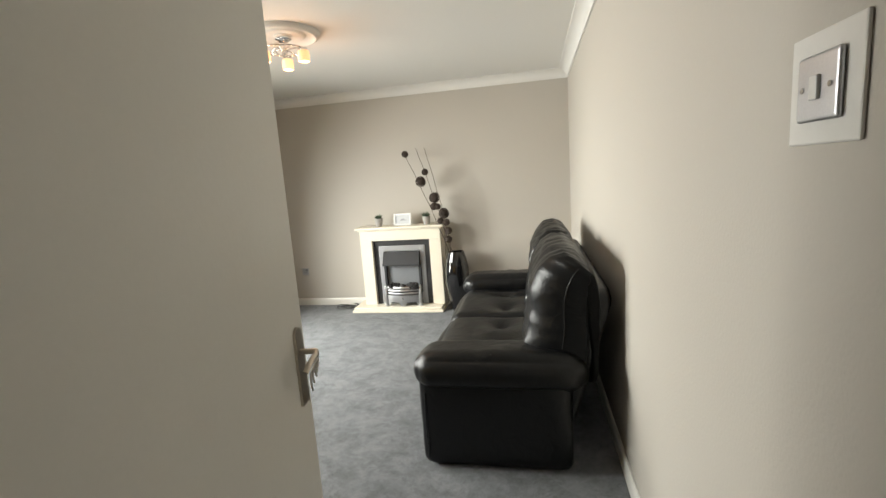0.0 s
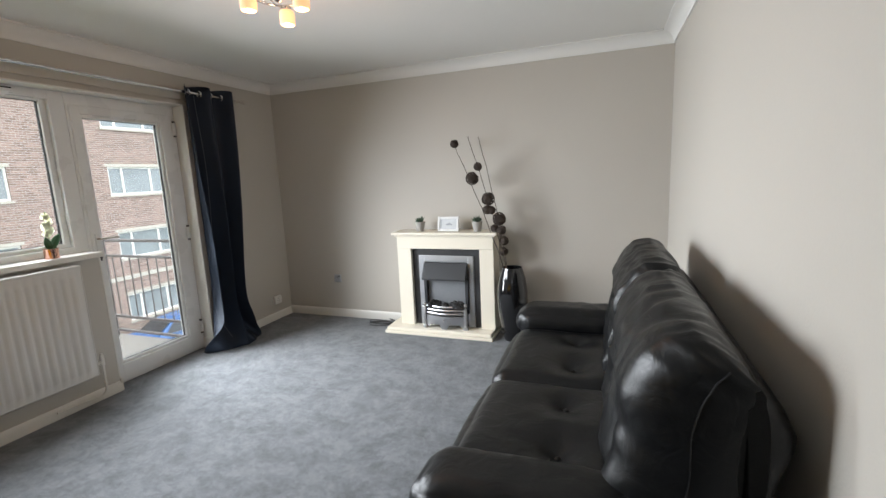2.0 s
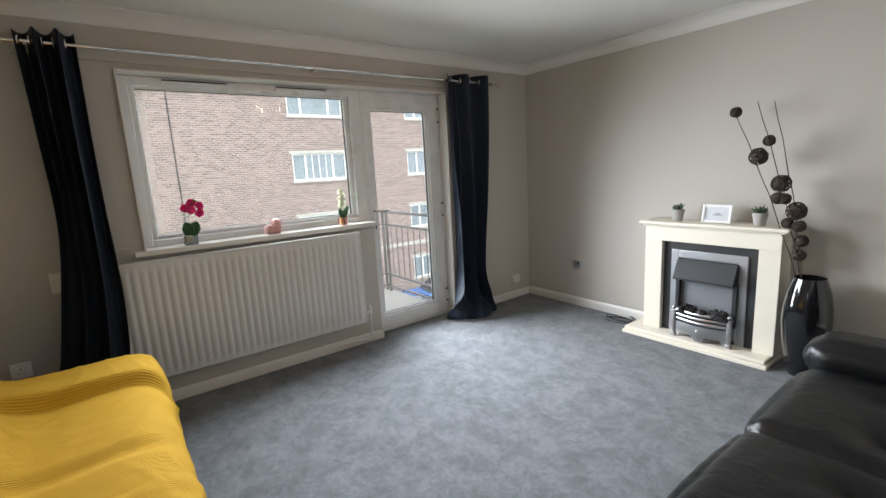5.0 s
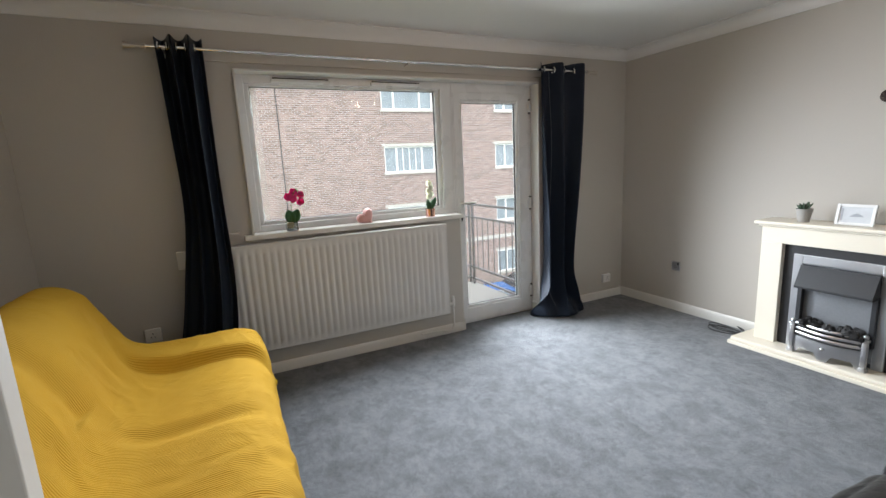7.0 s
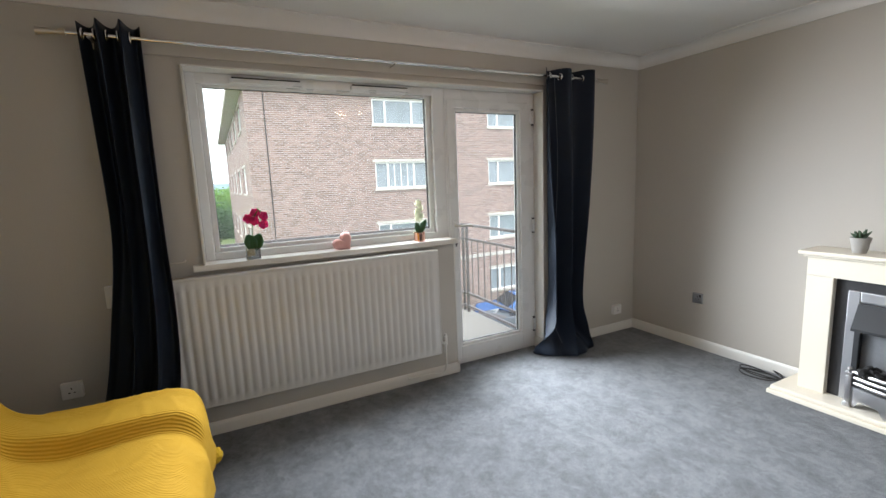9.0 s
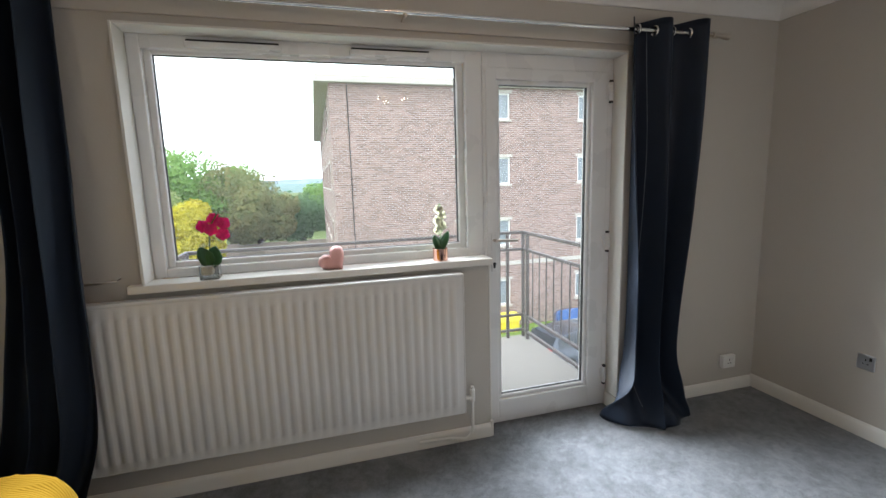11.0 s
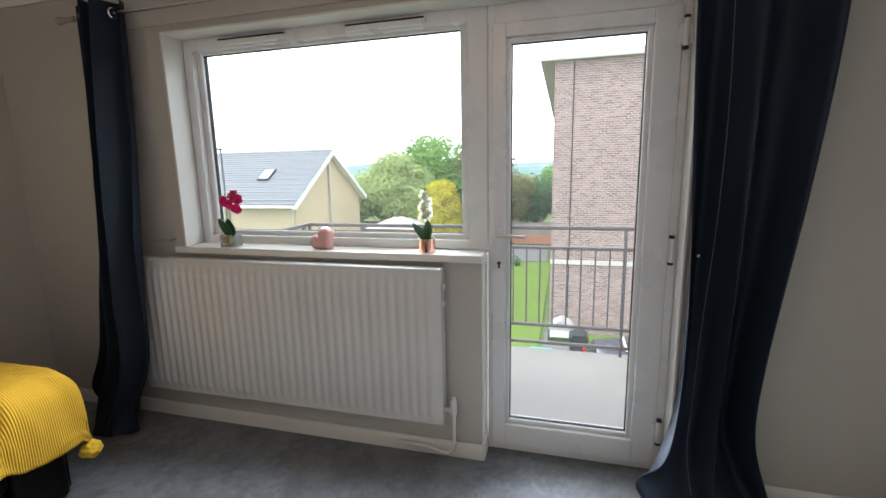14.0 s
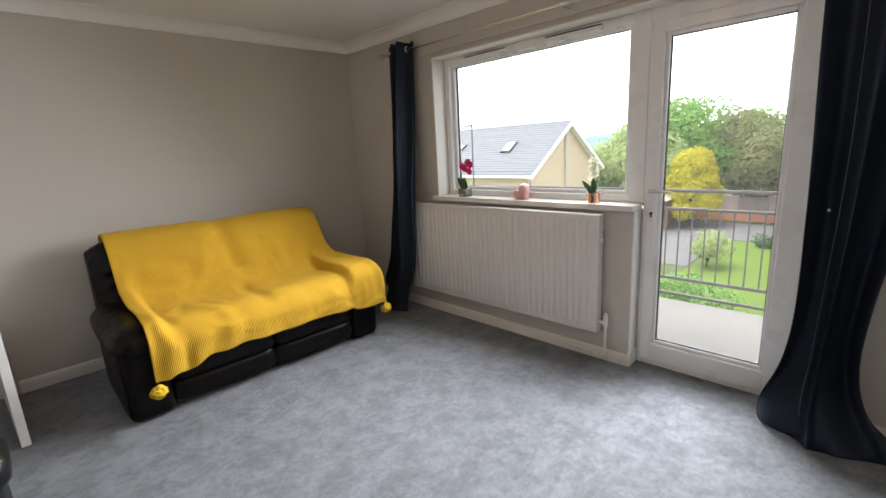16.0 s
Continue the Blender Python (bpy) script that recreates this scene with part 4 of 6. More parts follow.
PETAL = material("magenta_petal", (0.70, 0.04, 0.24), 0.5, var=0.3, scale=40, fine=0.2, per_object=0.15)
WPETAL = material("white_petal", (0.72, 0.72, 0.62), 0.5, var=0.06, scale=40, fine=0.05)
LEAF = material("waxy_green_leaf", (0.04, 0.125, 0.045), 0.35, var=0.25, scale=18, fine=0.1, per_object=0.15)


def thin_petal(m, color):
    """Lets light through a thin petal."""
    nt = m.node_tree
    through_it, mix = nt.nodes.new("ShaderNodeBsdfTranslucent"), nt.nodes.new("ShaderNodeMixShader")
    through_it.inputs["Color"].default_value = (*color, 1)
    mix.inputs[0].default_value = 0.5
    nt.links.new(nt.nodes["Principled BSDF"].outputs[0], mix.inputs[1])
    nt.links.new(through_it.outputs[0], mix.inputs[2])
    nt.links.new(mix.outputs[0], nt.nodes["Material Output"].inputs["Surface"])


thin_petal(PETAL, (0.85, 0.05, 0.32))
thin_petal(WPETAL, (0.66, 0.66, 0.55))
STEM = material("green_stem", (0.10, 0.17, 0.05), 0.6, var=0.2, scale=30)
COPPER = material("copper_pot", (0.72, 0.42, 0.32), 0.16, metal=1.0, var=0.05, scale=14)
GOLDFOIL = material("gold_cube_pot", (0.62, 0.46, 0.24), 0.35, metal=0.7, var=0.1, scale=20)
CLEARPOT = material("clear_acrylic", (0.75, 0.80, 0.80), 0.06, var=0.02)
CLEARPOT.node_tree.nodes["Principled BSDF"].inputs["Transmission Weight"].default_value = 0.9
PINK = material("pink_ceramic", (0.66, 0.36, 0.33), 0.45, var=0.05, scale=15, fine=0.04)
SHADE = bpy.data.materials.new("frosted_lit_glass")
SHADE.use_nodes = True
SHADE.node_tree.nodes["Principled BSDF"].inputs["Base Color"].default_value = (0.75, 0.62, 0.48, 1)
SHADE.node_tree.nodes["Principled BSDF"].inputs["Emission Color"].default_value = (1.0, 0.50, 0.20, 1)
SHADE.node_tree.nodes["Principled BSDF"].inputs["Emission Strength"].default_value = 0.85
BULB = bpy.data.materials.new("lit_bulb")
BULB.use_nodes = True
BULB.node_tree.nodes["Principled BSDF"].inputs["Emission Color"].default_value = (1.0, 0.80, 0.50, 1)
BULB.node_tree.nodes["Principled BSDF"].inputs["Emission Strength"].default_value = 5.0


# ---- sofas ----
def smoothstep(a, b, x):
    t = max(0.0, min(1.0, (x - a) / (b - a)))
    return t * t * (3 - 2 * t)


def spline(points, n):
    """Evenly spaced points along a smooth curve."""
    pts = [Vector(p) for p in points]
    fine = []
    for i in range(len(pts) - 1):
        p0, p1, p2, p3 = pts[max(i - 1, 0)], pts[i], pts[i + 1], pts[min(i + 2, len(pts) - 1)]
        for k in range(12):
            t = k / 12
            fine.append(0.5 * (2 * p1 + (p2 - p0) * t + (2 * p0 - 5 * p1 + 4 * p2 - p3) * t * t + (3 * p1 - p0 - 3 * p2 + p3) * t ** 3))
    fine.append(pts[-1])
    run = [0.0]
    for a, b in zip(fine, fine[1:]):
        run.append(run[-1] + (b - a).length)
    out, j = [], 0
    for k in range(n):
        want = run[-1] * k / (n - 1)
        while j < len(run) - 2 and run[j + 1] < want:
            j += 1
        f = (want - run[j]) / max(run[j + 1] - run[j], 1e-9)
        out.append(fine[j].lerp(fine[j + 1], f))
    return out


def seam(bm, points, r=0.0035):
    tube(bm, points, r, 6)


def back_profile(deep, top):
    """Side outline of a back cushion (y, z), from the bottom front over the head roll to the bottom rear."""
    line = ((0.37, 0.43), (0.452, 0.54), (0.440, 0.64), (0.424, 0.74), (0.402, 0.80), (0.412, 0.87), (0.378, 0.97), (0.315, 1.055), (0.25, 1.085), (0.18, 1.07), (0.115, 0.99), (0.085, 0.88), (0.085, 0.70), (0.12, 0.50), (0.18, 0.43))
    return [(0.0, y * deep, 0.43 + (z - 0.43) * (top - 0.43) / 0.655) for y, z in line]


def back_cushion(bm, x0, x1, deep, top, soft_lo, soft_hi, seed, buttons):
    """A plump leaning cushion: a rounded profile swept across, drawn in at the ends, at the buttons and along the lumbar crease."""
    prof = spline(back_profile(deep, top), 90)
    cols = 110
    rows = []
    for i in range(cols + 1):
        f = 0.5 - 0.5 * math.cos(math.pi * i / cols)
        x = x0 + (x1 - x0) * f
        k = 1.0
        for e in ((x - x0) / soft_lo, (x1 - x) / soft_hi):
            if e < 1:
                k *= math.sqrt(max(1 - (1 - e) ** 2, 0.0016))
        row = []
        for j, p in enumerate(prof):
            u = j / 89
            y, z = 0.10 * deep + (p.y - 0.10 * deep) * (0.12 + 0.88 * k), 0.60 + (p.z - 0.60) * (0.80 + 0.20 * k)
            face = 1.0 if u < 0.55 else max(0.0, 1 - (u - 0.55) / 0.15)
            head = math.exp(-((u - 0.52) / 0.14) ** 2)
            # gathers running over the head roll, and fine creases elsewhere
            q = Vector((x * 13.0 + 1.6 * math.sin(5 * u + seed) + 1.2 * noise.noise(Vector((x * 4, u * 5, seed))), u * 3.0, seed * 3.7))
            crease = (1 - 3 * abs(noise.noise(q))) * 0.0075 * (head + 0.15 * face) * (0.4 + 0.6 * k)
            crease += 0.0065 * noise.noise(Vector((x * 7, u * 11, seed))) * face
            crease += (1 - 4 * abs(noise.noise(Vector((x * 5 + u * 8, u * 13 - x * 3, seed + 5))))) * 0.0050 * face
            # short gathers where the front is sewn to the side
            sewn = math.exp(-((k - 0.62) / 0.16) ** 2)
            crease += 0.0045 * sewn * math.sin(u * 95 + 3 * noise.noise(Vector((u * 9, seed, 0)))) * face
            for bx, bz, rad, depth in buttons:
                d = math.hypot(x - bx, (z - bz) * 0.9)
                if d < rad and u < 0.5:
                    g = 1 - d / rad
                    ang = math.atan2(z - bz, x - bx)
                    crease -= depth * (0.55 * g ** 3 + 0.45 * g ** 1.4) * (1 + 0.30 * math.sin(5 * ang + seed) * (1 - g))
            out_y, out_z = (0.55 + 0.45 * (1 - head)) * crease, head * crease
            row.append((x, y + out_y * (1 if u < 0.55 else -1), z + out_z))
        rows.append(row)
    sheet(bm, rows)
    bmesh.ops.holes_fill(bm, edges=[e for e in bm.edges if e.is_boundary], sides=0)
    return rows


def sofa(name, label, leather, at, rz, tufts=True, top=1.055, arm_top=0.605, deep=1.0, outer=0.995, mid=0.725, back_out=(0.93, 0.93)):
    """A two-seat recliner sofa, front towards local +y: boxed base and sides, padded arms, tufted cushions."""
    s = thing(name, label, "sofa", at, "two-seat sofas", rz)
    bm = bmesh.new()
    soft_box(bm, (-outer + 0.07, 0.24, 0.03), (outer - 0.07, 0.86, 0.36), 0.04, 0.0, 8)
    part("base", bm, leather, s, smooth=60)
    bm = bmesh.new()
    soft_box(bm, (-outer + 0.08, 0.235, 0.10), (outer - 0.08, 0.36, 0.88 * top / 1.06), 0.05, 0.01, 14, 0.003, 4, m=Matrix(((1, 0, 0, 0), (0, 1, -0.29, 0.029), (0, 0, 1, 0), (0, 0, 0, 1))))
    part("back_panel", bm, leather, s, smooth=60)
    for sx in (-1, 1):
        bm = bmesh.new()
        a, b = sorted((sx * mid, sx * outer))
        soft_box(bm, (a + 0.012, 0.23, 0.006), (b - 0.008, 0.965, arm_top - 0.06), 0.045, 0.006, 14, 0.003, 5, seed=sx)
        arm = part("arm", bm, leather, s, smooth=60)
        bm = bmesh.new()
        soft_box(bm, (a - 0.010, 0.16, arm_top - 0.195), (b + 0.006, 0.985, arm_top - 0.012), 0.088, 0.014, 30, 0.0055, 7, seed=sx + 3, grain=(1, 2.2, 1))
        part("arm_pad", bm, leather, arm, smooth=60)
        bm = bmesh.new()
        seam(bm, [(a + 0.03 + (b - a - 0.06) * k / 10, 0.60, arm_top - 0.010 + 0.012 * math.sin(math.pi * k / 10)) for k in range(11)], 0.003)
        part("seam", bm, leather, arm)
        bm = bmesh.new()
        xs = sx * (outer - 0.011)
        seam(bm, [(xs, 0.935, 0.05), (xs, 0.940, 0.22), (xs, 0.935, arm_top - 0.20)], 0.004)
        part("seam", bm, leather, arm)
    for sx in (-1, 1):
        a, b = sorted((sx * 0.004, sx * (mid + 0.006)))
        c = (a + b) / 2
        dents = [((c - 0.17, 0.60, 0.50), 0.19, 0.062, (0, 0, -1)), ((c + 0.17, 0.60, 0.50), 0.19, 0.062, (0, 0, -1))] if tufts else []
        bm = bmesh.new()
        soft_box(bm, (a, 0.28, 0.30), (b, 0.975, 0.480), 0.065, 0.024, 36, 0.0042, 7, seed=sx + 7, dents=dents)
        cush = part("seat_cushion", bm, leather, s, smooth=60)
        for d in dents:
            bm = bmesh.new()
            bmesh.ops.create_uvsphere(bm, u_segments=10, v_segments=6, radius=0.013, matrix=Matrix.Translation((d[0][0], d[0][1], 0.446)))
            part("button", bm, leather, cush, smooth=True)
        # the folded footrest: two padded rolls, one above the other
        for z0, z1, y1 in ((0.185, 0.315, 0.985), (0.045, 0.190, 0.965)):
            bm = bmesh.new()
            soft_box(bm, (a + 0.004, 0.86, z0), (b - 0.004, y1, z1), 0.038, 0.010, 14, 0.003, 7, seed=sx + 17 + z0)
            part("footrest_panel", bm, leather, s, smooth=60)
        a, b = sorted((sx * 0.002, sx * back_out[sx > 0]))
        c = (a + b) / 2
        rise = (top - 0.43) / 0.655
        spots = [(c - 0.20, 0.43 + 0.24 * rise, 0.17, 0.050), (c + 0.20, 0.43 + 0.24 * rise, 0.17, 0.050)]
        lo, hi = (0.075, 0.15) if sx > 0 else (0.15, 0.075)
        bm = bmesh.new()
        skin = back_cushion(bm, a, b, deep, top, lo, hi, sx + 4, spots)
        back = part("back_cushion", bm, leather, s, smooth=70)
        for bx, bz, rad, depth in spots:
            bm = bmesh.new()
            bmesh.ops.create_uvsphere(bm, u_segments=10, v_segments=6, radius=0.014, matrix=Matrix.Translation((bx, 0.440 * deep - 0.046, bz)))
            part("button", bm, leather, back, smooth=True)
        # piped seam where the front wraps onto the side
        bm = bmesh.new()
        side = skin[-9] if sx > 0 else skin[8]
        loop = [Vector(p) + Vector((sx * 0.001, 0.001, 0)) for p in side[4:46]]
        loop = [sum(loop[max(k - 3, 0):k + 4], Vector()) / len(loop[max(k - 3, 0):k + 4]) for k in range(len(loop))]
        seam(bm, loop, 0.0024)
        part("piping", bm, leather, back, smooth=True)
    for x, y in ((-outer + 0.1, 0.30), (outer - 0.1, 0.30), (-outer + 0.1, 0.82), (outer - 0.1, 0.82)):
        bm = bmesh.new()
        rod(bm, (x, y, 0), (x, y, 0.05), 0.025, 10)
        part("foot", bm, BLACKMETAL, s)
    return s


sofa("sofa", "two-seat tufted black leather recliner sofa against the wall", LEATHER, (0.372, 2.99, 0), 90)
sofa("sofa", "two-seat dark brown leather sofa beneath a mustard throw", LEATHER_BROWN, (-1.905, 0.315, 0), 0, top=0.945, arm_top=0.565, deep=0.70, outer=0.858, mid=0.61, back_out=(0.80, 0.815))


def throw():
    """The ribbed throw: over the back, down to the seat, over the front edge and one arm."""
    t = thing("throw_blanket", "mustard yellow ribbed knitted throw draped over the sofa", "blanket", (-1.905, 0.315, 0))
    back = ((-0.02, 0.66), (-0.01, 0.86), (0.03, 0.940), (0.13, 0.975), (0.245, 0.910), (0.335, 0.75), (0.415, 0.57))
    seat = ((0.54, 0.515), (0.68, 0.515), (0.82, 0.522), (0.93, 0.508), (0.995, 0.44), (1.005, 0.36), (1.008, 0.285))
    aback = ((0.00, 0.42), (0.01, 0.54), (0.05, 0.572), (0.14, 0.580), (0.24, 0.580), (0.34, 0.580), (0.46, 0.580))
    aseat = ((0.58, 0.582), (0.70, 0.584), (0.82, 0.584), (0.93, 0.575), (0.995, 0.525), (1.010, 0.43), (1.012, 0.25))
    bm = bmesh.new()
    layer = bm.loops.layers.uv.new("cloth")
    cols, rows = 150, 150
    x0, x1 = -0.868, 0.715
    grid, info = [], {}
    for i in range(cols + 8):
        u = max(0, i - 8) / (cols - 1)
        x = x0 + (x1 - x0) * u
        drop = max(0, 8 - i) / 8
        wb = smoothstep(0.77, 0.855, abs(x) + (0.0 if x < 0 else -0.15))
        ws = smoothstep(0.575, 0.65, abs(x) + (0.0 if x < 0 else -0.010))
        pts = []
        for j, (a, b) in enumerate(zip(back, aback)):
            # above the arm the cloth leaves the cushion's face at arm height
            c = {5: (0.345, 0.725), 6: (0.41, 0.625)}.get(j, a)
            a = (a[0] + (c[0] - a[0]) * ws, a[1] + (c[1] - a[1]) * ws)
            pts.append((a[0] + (b[0] - a[0]) * wb, a[1] + (b[1] - a[1]) * wb + 0.006))
        pts += [(a[0] + (b[0] - a[0]) * ws, a[1] + (b[1] - a[1]) * ws) for a, b in zip(seat, aseat)]
        hem = 0.02 + 0.004 * math.sin(u * 21) + 0.003 * math.sin(u * 47 + 1) - 0.05 * smoothstep(0.80, 0.90, u) + 0.02 * smoothstep(0.9, 1.0, u)
        pts[-1] = (pts[-1][0] + 0.005 * math.sin(u * 33), pts[-1][1] + hem)
        line = spline([(0, p[0], p[1]) for p in pts], rows)
        col = []
        for k, p in enumerate(line):
            s = k / (rows - 1)
            q = Vector((x, p.y, p.z))
            n1 = noise.noise(Vector((x * 3.2, s * 5.0, 3.0)))
            n2 = noise.noise(Vector((x * 9.0 + s * 6, s * 12.0, 9.0)))
            n3 = noise.noise(Vector((x * 4.2 - s * 7, s * 9.0 + x * 2.5, 17.0)))
            n4 = noise.noise(Vector((x * 13, s * 7.0 - x * 4, 23.0)))
            ridge = max(0.0, 1 - 5.5 * abs(n3)) ** 1.5 * smoothstep(-0.1, 0.3, n1 + 0.15)
            lift = 0.013 + 0.007 * n1 + 0.002 * n2 + 0.004 * ridge + 0.0015 * max(0.0, 1 - 5 * abs(n4))
            # pulled folds where the back meets the seat and at the hanging corner
            tuck = math.exp(-((s - 0.47) / 0.07) ** 2)
            lift += 0.010 * tuck * math.sin(x * 31 + 5 * n1) * (0.4 + abs(n3))
            corner = smoothstep(0.66, 0.80, u) * smoothstep(0.62, 0.80, s)
            lift += 0.008 * corner * math.sin(x * 40 + 8 * (s - 0.7) + 7 * n1) * (0.4 + 2 * abs(n3))
            front = smoothstep(0.80, 0.92, s)
            q.y += lift * (0.5 + front) + 0.004 * front * math.sin(x * 24 + 2 * n1)
            q.z += lift * (1 - front) - 0.022 * math.exp(-((abs(x) - 0.0) / 0.05) ** 2) * smoothstep(0.55, 0.62, s) * (1 - front)
            # the seam between the two back cushions shows as a shallow valley
            if s < 0.5:
                q.y -= 0.02 * math.exp(-(x / 0.07) ** 2)
                q.z -= 0.015 * math.exp(-(x / 0.09) ** 2)
            if drop:
                q.x = x0 - 0.03 - 0.012 * math.sin(s * 25) * drop
                q.z -= drop * (0.26 + 0.05 * math.sin(s * 9)) * smoothstep(0.02, 0.2, s)
                q.z = max(q.z, 0.22)
            v = bm.verts.new(q)
            info[v] = (x - 0.3 * drop, s * 2.35)
            col.append(v)
        grid.append(col)
    for a, b in zip(grid, grid[1:]):
        for k in range(rows - 1):
            f = bm.faces.new((a[k], b[k], b[k + 1], a[k + 1]))
            for lp in f.loops:
                lp[layer].uv = info[lp.vert]
    bmesh.ops.recalc_face_normals(bm, faces=bm.faces[:])
    ob = part("cloth", bm, KNIT, t, smooth=80)
    sol = ob.modifiers.new("thickness", "SOLIDIFY")
    sol.thickness, sol.offset = 0.006, 1
    for x, y, z in ((0.715, 1.055, 0.200), (-0.895, 1.03, 0.215)):
        bm = bmesh.new()
        bmesh.ops.create_icosphere(bm, subdivisions=4, radius=0.042)
        for v in bm.verts:
            v.co *= 1 + 0.22 * noise.noise(v.co * 60) + 0.1 * noise.noise(v.co * 22)
            v.co.z *= 0.9
        bmesh.ops.translate(bm, vec=(x, y, z), verts=bm.verts[:])
        part("pompom", bm, POM, t, "round mustard yarn pompom", smooth=True)
    return t


throw()

# ---- radiator ----
rad = thing("radiator", "white enamelled ribbed panel radiator under the window", "radiator", (-3.36, 2.04, 0.24))
RY0, RY1, RZ0, RZ1 = 1.07, 2.855, 0.205, 0.982
bm = bmesh.new()
ribs = 36
pitch = (RY1 - RY0 - 0.05) / ribs
prof = [(RY0, 0.0)]
for k in range(ribs):
    y = RY0 + 0.025 + k * pitch
    prof += [(y, 0.0), (y + pitch * 0.16, 0.010), (y + pitch * 0.5, 0.0125), (y + pitch * 0.62, 0.010), (y + pitch * 0.80, 0.0)]
prof.append((RY1, 0.0))
zs = [(RZ0, 0, -0.012), (RZ0 + 0.008, 0, 0), (RZ0 + 0.045, 0, 0), (RZ0 + 0.065, 1, 0), (RZ1 - 0.075, 1, 0), (RZ1 - 0.055, 0, 0), (RZ1 - 0.010, 0, 0), (RZ1, 0, -0.012)]
sheet(bm, [[(-3.352 + d * on + off, y, z) for y, d in prof] for z, on, off in zs])
put("front_panel", bm, RADIATOR, rad, smooth=50)
bm = bmesh.new()
box(bm, (-3.405, RY0 + 0.004, RZ0 + 0.004), (-3.360, RY1 - 0.004, RZ1 - 0.004), 0.008)
put("body", bm, RADIATOR, rad)
bm = bmesh.new()
box(bm, (-3.410, RY0 - 0.004, RZ1 - 0.012), (-3.350, RY1 + 0.004, RZ1 + 0.006), 0.006, 3)
put("top_grille", bm, RADIATOR, rad)
for y in (RY0, RY1):
    bm = bmesh.new()
    box(bm, (-3.412, y - 0.003, RZ0 + 0.01), (-3.349, y + 0.003, RZ1 - 0.006), 0.002)
    put("side_cover", bm, RADIATOR, rad)
for z in (0.88, 0.80):
    bm = bmesh.new()
    box(bm, (-3.40, RY1, z), (-3.37, RY1 + 0.014, z + 0.03), 0.004)
    put("lug", bm, RADIATOR, rad)
for y in (1.5, 2.6):
    bm = bmesh.new()
    box(bm, (-3.44, y, 0.30), (-3.40, y + 0.03, 0.95), 0.003)
    put("wall_bracket", bm, RADIATOR, rad)
bm = bmesh.new()
rod(bm, (-3.38, RY1, 0.283), (-3.38, RY1 + 0.04, 0.283), 0.012, 12)
rod(bm, (-3.38, RY1 + 0.048, 0.262), (-3.38, RY1 + 0.048, 0.33), 0.015, 14)
rod(bm, (-3.38, RY1 + 0.048, 0.33), (-3.38, RY1 + 0.048, 0.348), 0.010, 12)
rod(bm, (-3.38, RY1 + 0.03, 0.283), (-3.38, RY1 + 0.038, 0.283), 0.018, 6)
valve = put("valve", bm, GLOSS, rad, "white painted lockshield valve", smooth=35)
bm = bmesh.new()
path = [(-3.38, RY1 + 0.048, 0.265), (-3.38, RY1 + 0.048, 0.12)]
for k in range(9):
    a = k / 8 * math.pi / 2
    path.append((-3.38 + 0.0 * k, RY1 + 0.048 - 0.05 * (1 - math.cos(a)), 0.10 - 0.055 * math.sin(a)))
path += [(-3.402, RY1 - 0.08, 0.05), (-3.408, RY1 - 0.25, 0.053)]
tube(bm, path, 0.0085, 10)
put("pipe", bm, GLOSS, rad, "white painted bent pipe", smooth=True)

# ---- curtains ----
rail = thing("curtain_rod", "slim steel curtain rod with flared finials above the window", "curtain rod", (-3.345, 2.6, 2.235))
bm = bmesh.new()
rod(bm, (-3.345, 0.93, 2.235), (-3.345, 2.62, 2.235), 0.0095, 14)
put("tube", bm, CHROME, rail, smooth=40)
bm = bmesh.new()
rod(bm, (-3.345, 2.55, 2.235), (-3.345, 4.37, 2.235), 0.0115, 14)
put("sleeve_tube", bm, CHROME, rail, smooth=40)
for y, w in ((0.93, -1), (4.37, 1)):
    bm = bmesh.new()
    rod(bm, (-3.345, y, 2.235), (-3.345, y + w * 0.025, 2.235), 0.016, 14)
    rod(bm, (-3.345, y + w * 0.025, 2.235), (-3.345, y + w * 0.11, 2.235), 0.008 if w < 0 else 0.009, 14, 0.021) if w > 0 else rod(bm, (-3.345, y - 0.11, 2.235), (-3.345, y - 0.025, 2.235), 0.021, 14, 0.008)
    put("finial", bm, NICKEL, rail, smooth=40)
for y in (1.02, 2.6, 4.24):
    bm = bmesh.new()
    rod(bm, (-3.44, y, 2.222), (-3.345, y, 2.222), 0.006, 10)
    rod(bm, (-3.440, y, 2.222), (-3.432, y, 2.222), 0.022, 16)
    box(bm, (-3.36, y - 0.008, 2.216), (-3.33, y + 0.008, 2.228), 0.003)
    put("bracket", bm, NICKEL, rail, smooth=40)


PALE_LINE = material("grey_line", (0.10, 0.11, 0.125), 0.8, var=0.3, scale=40, fine=0.2)


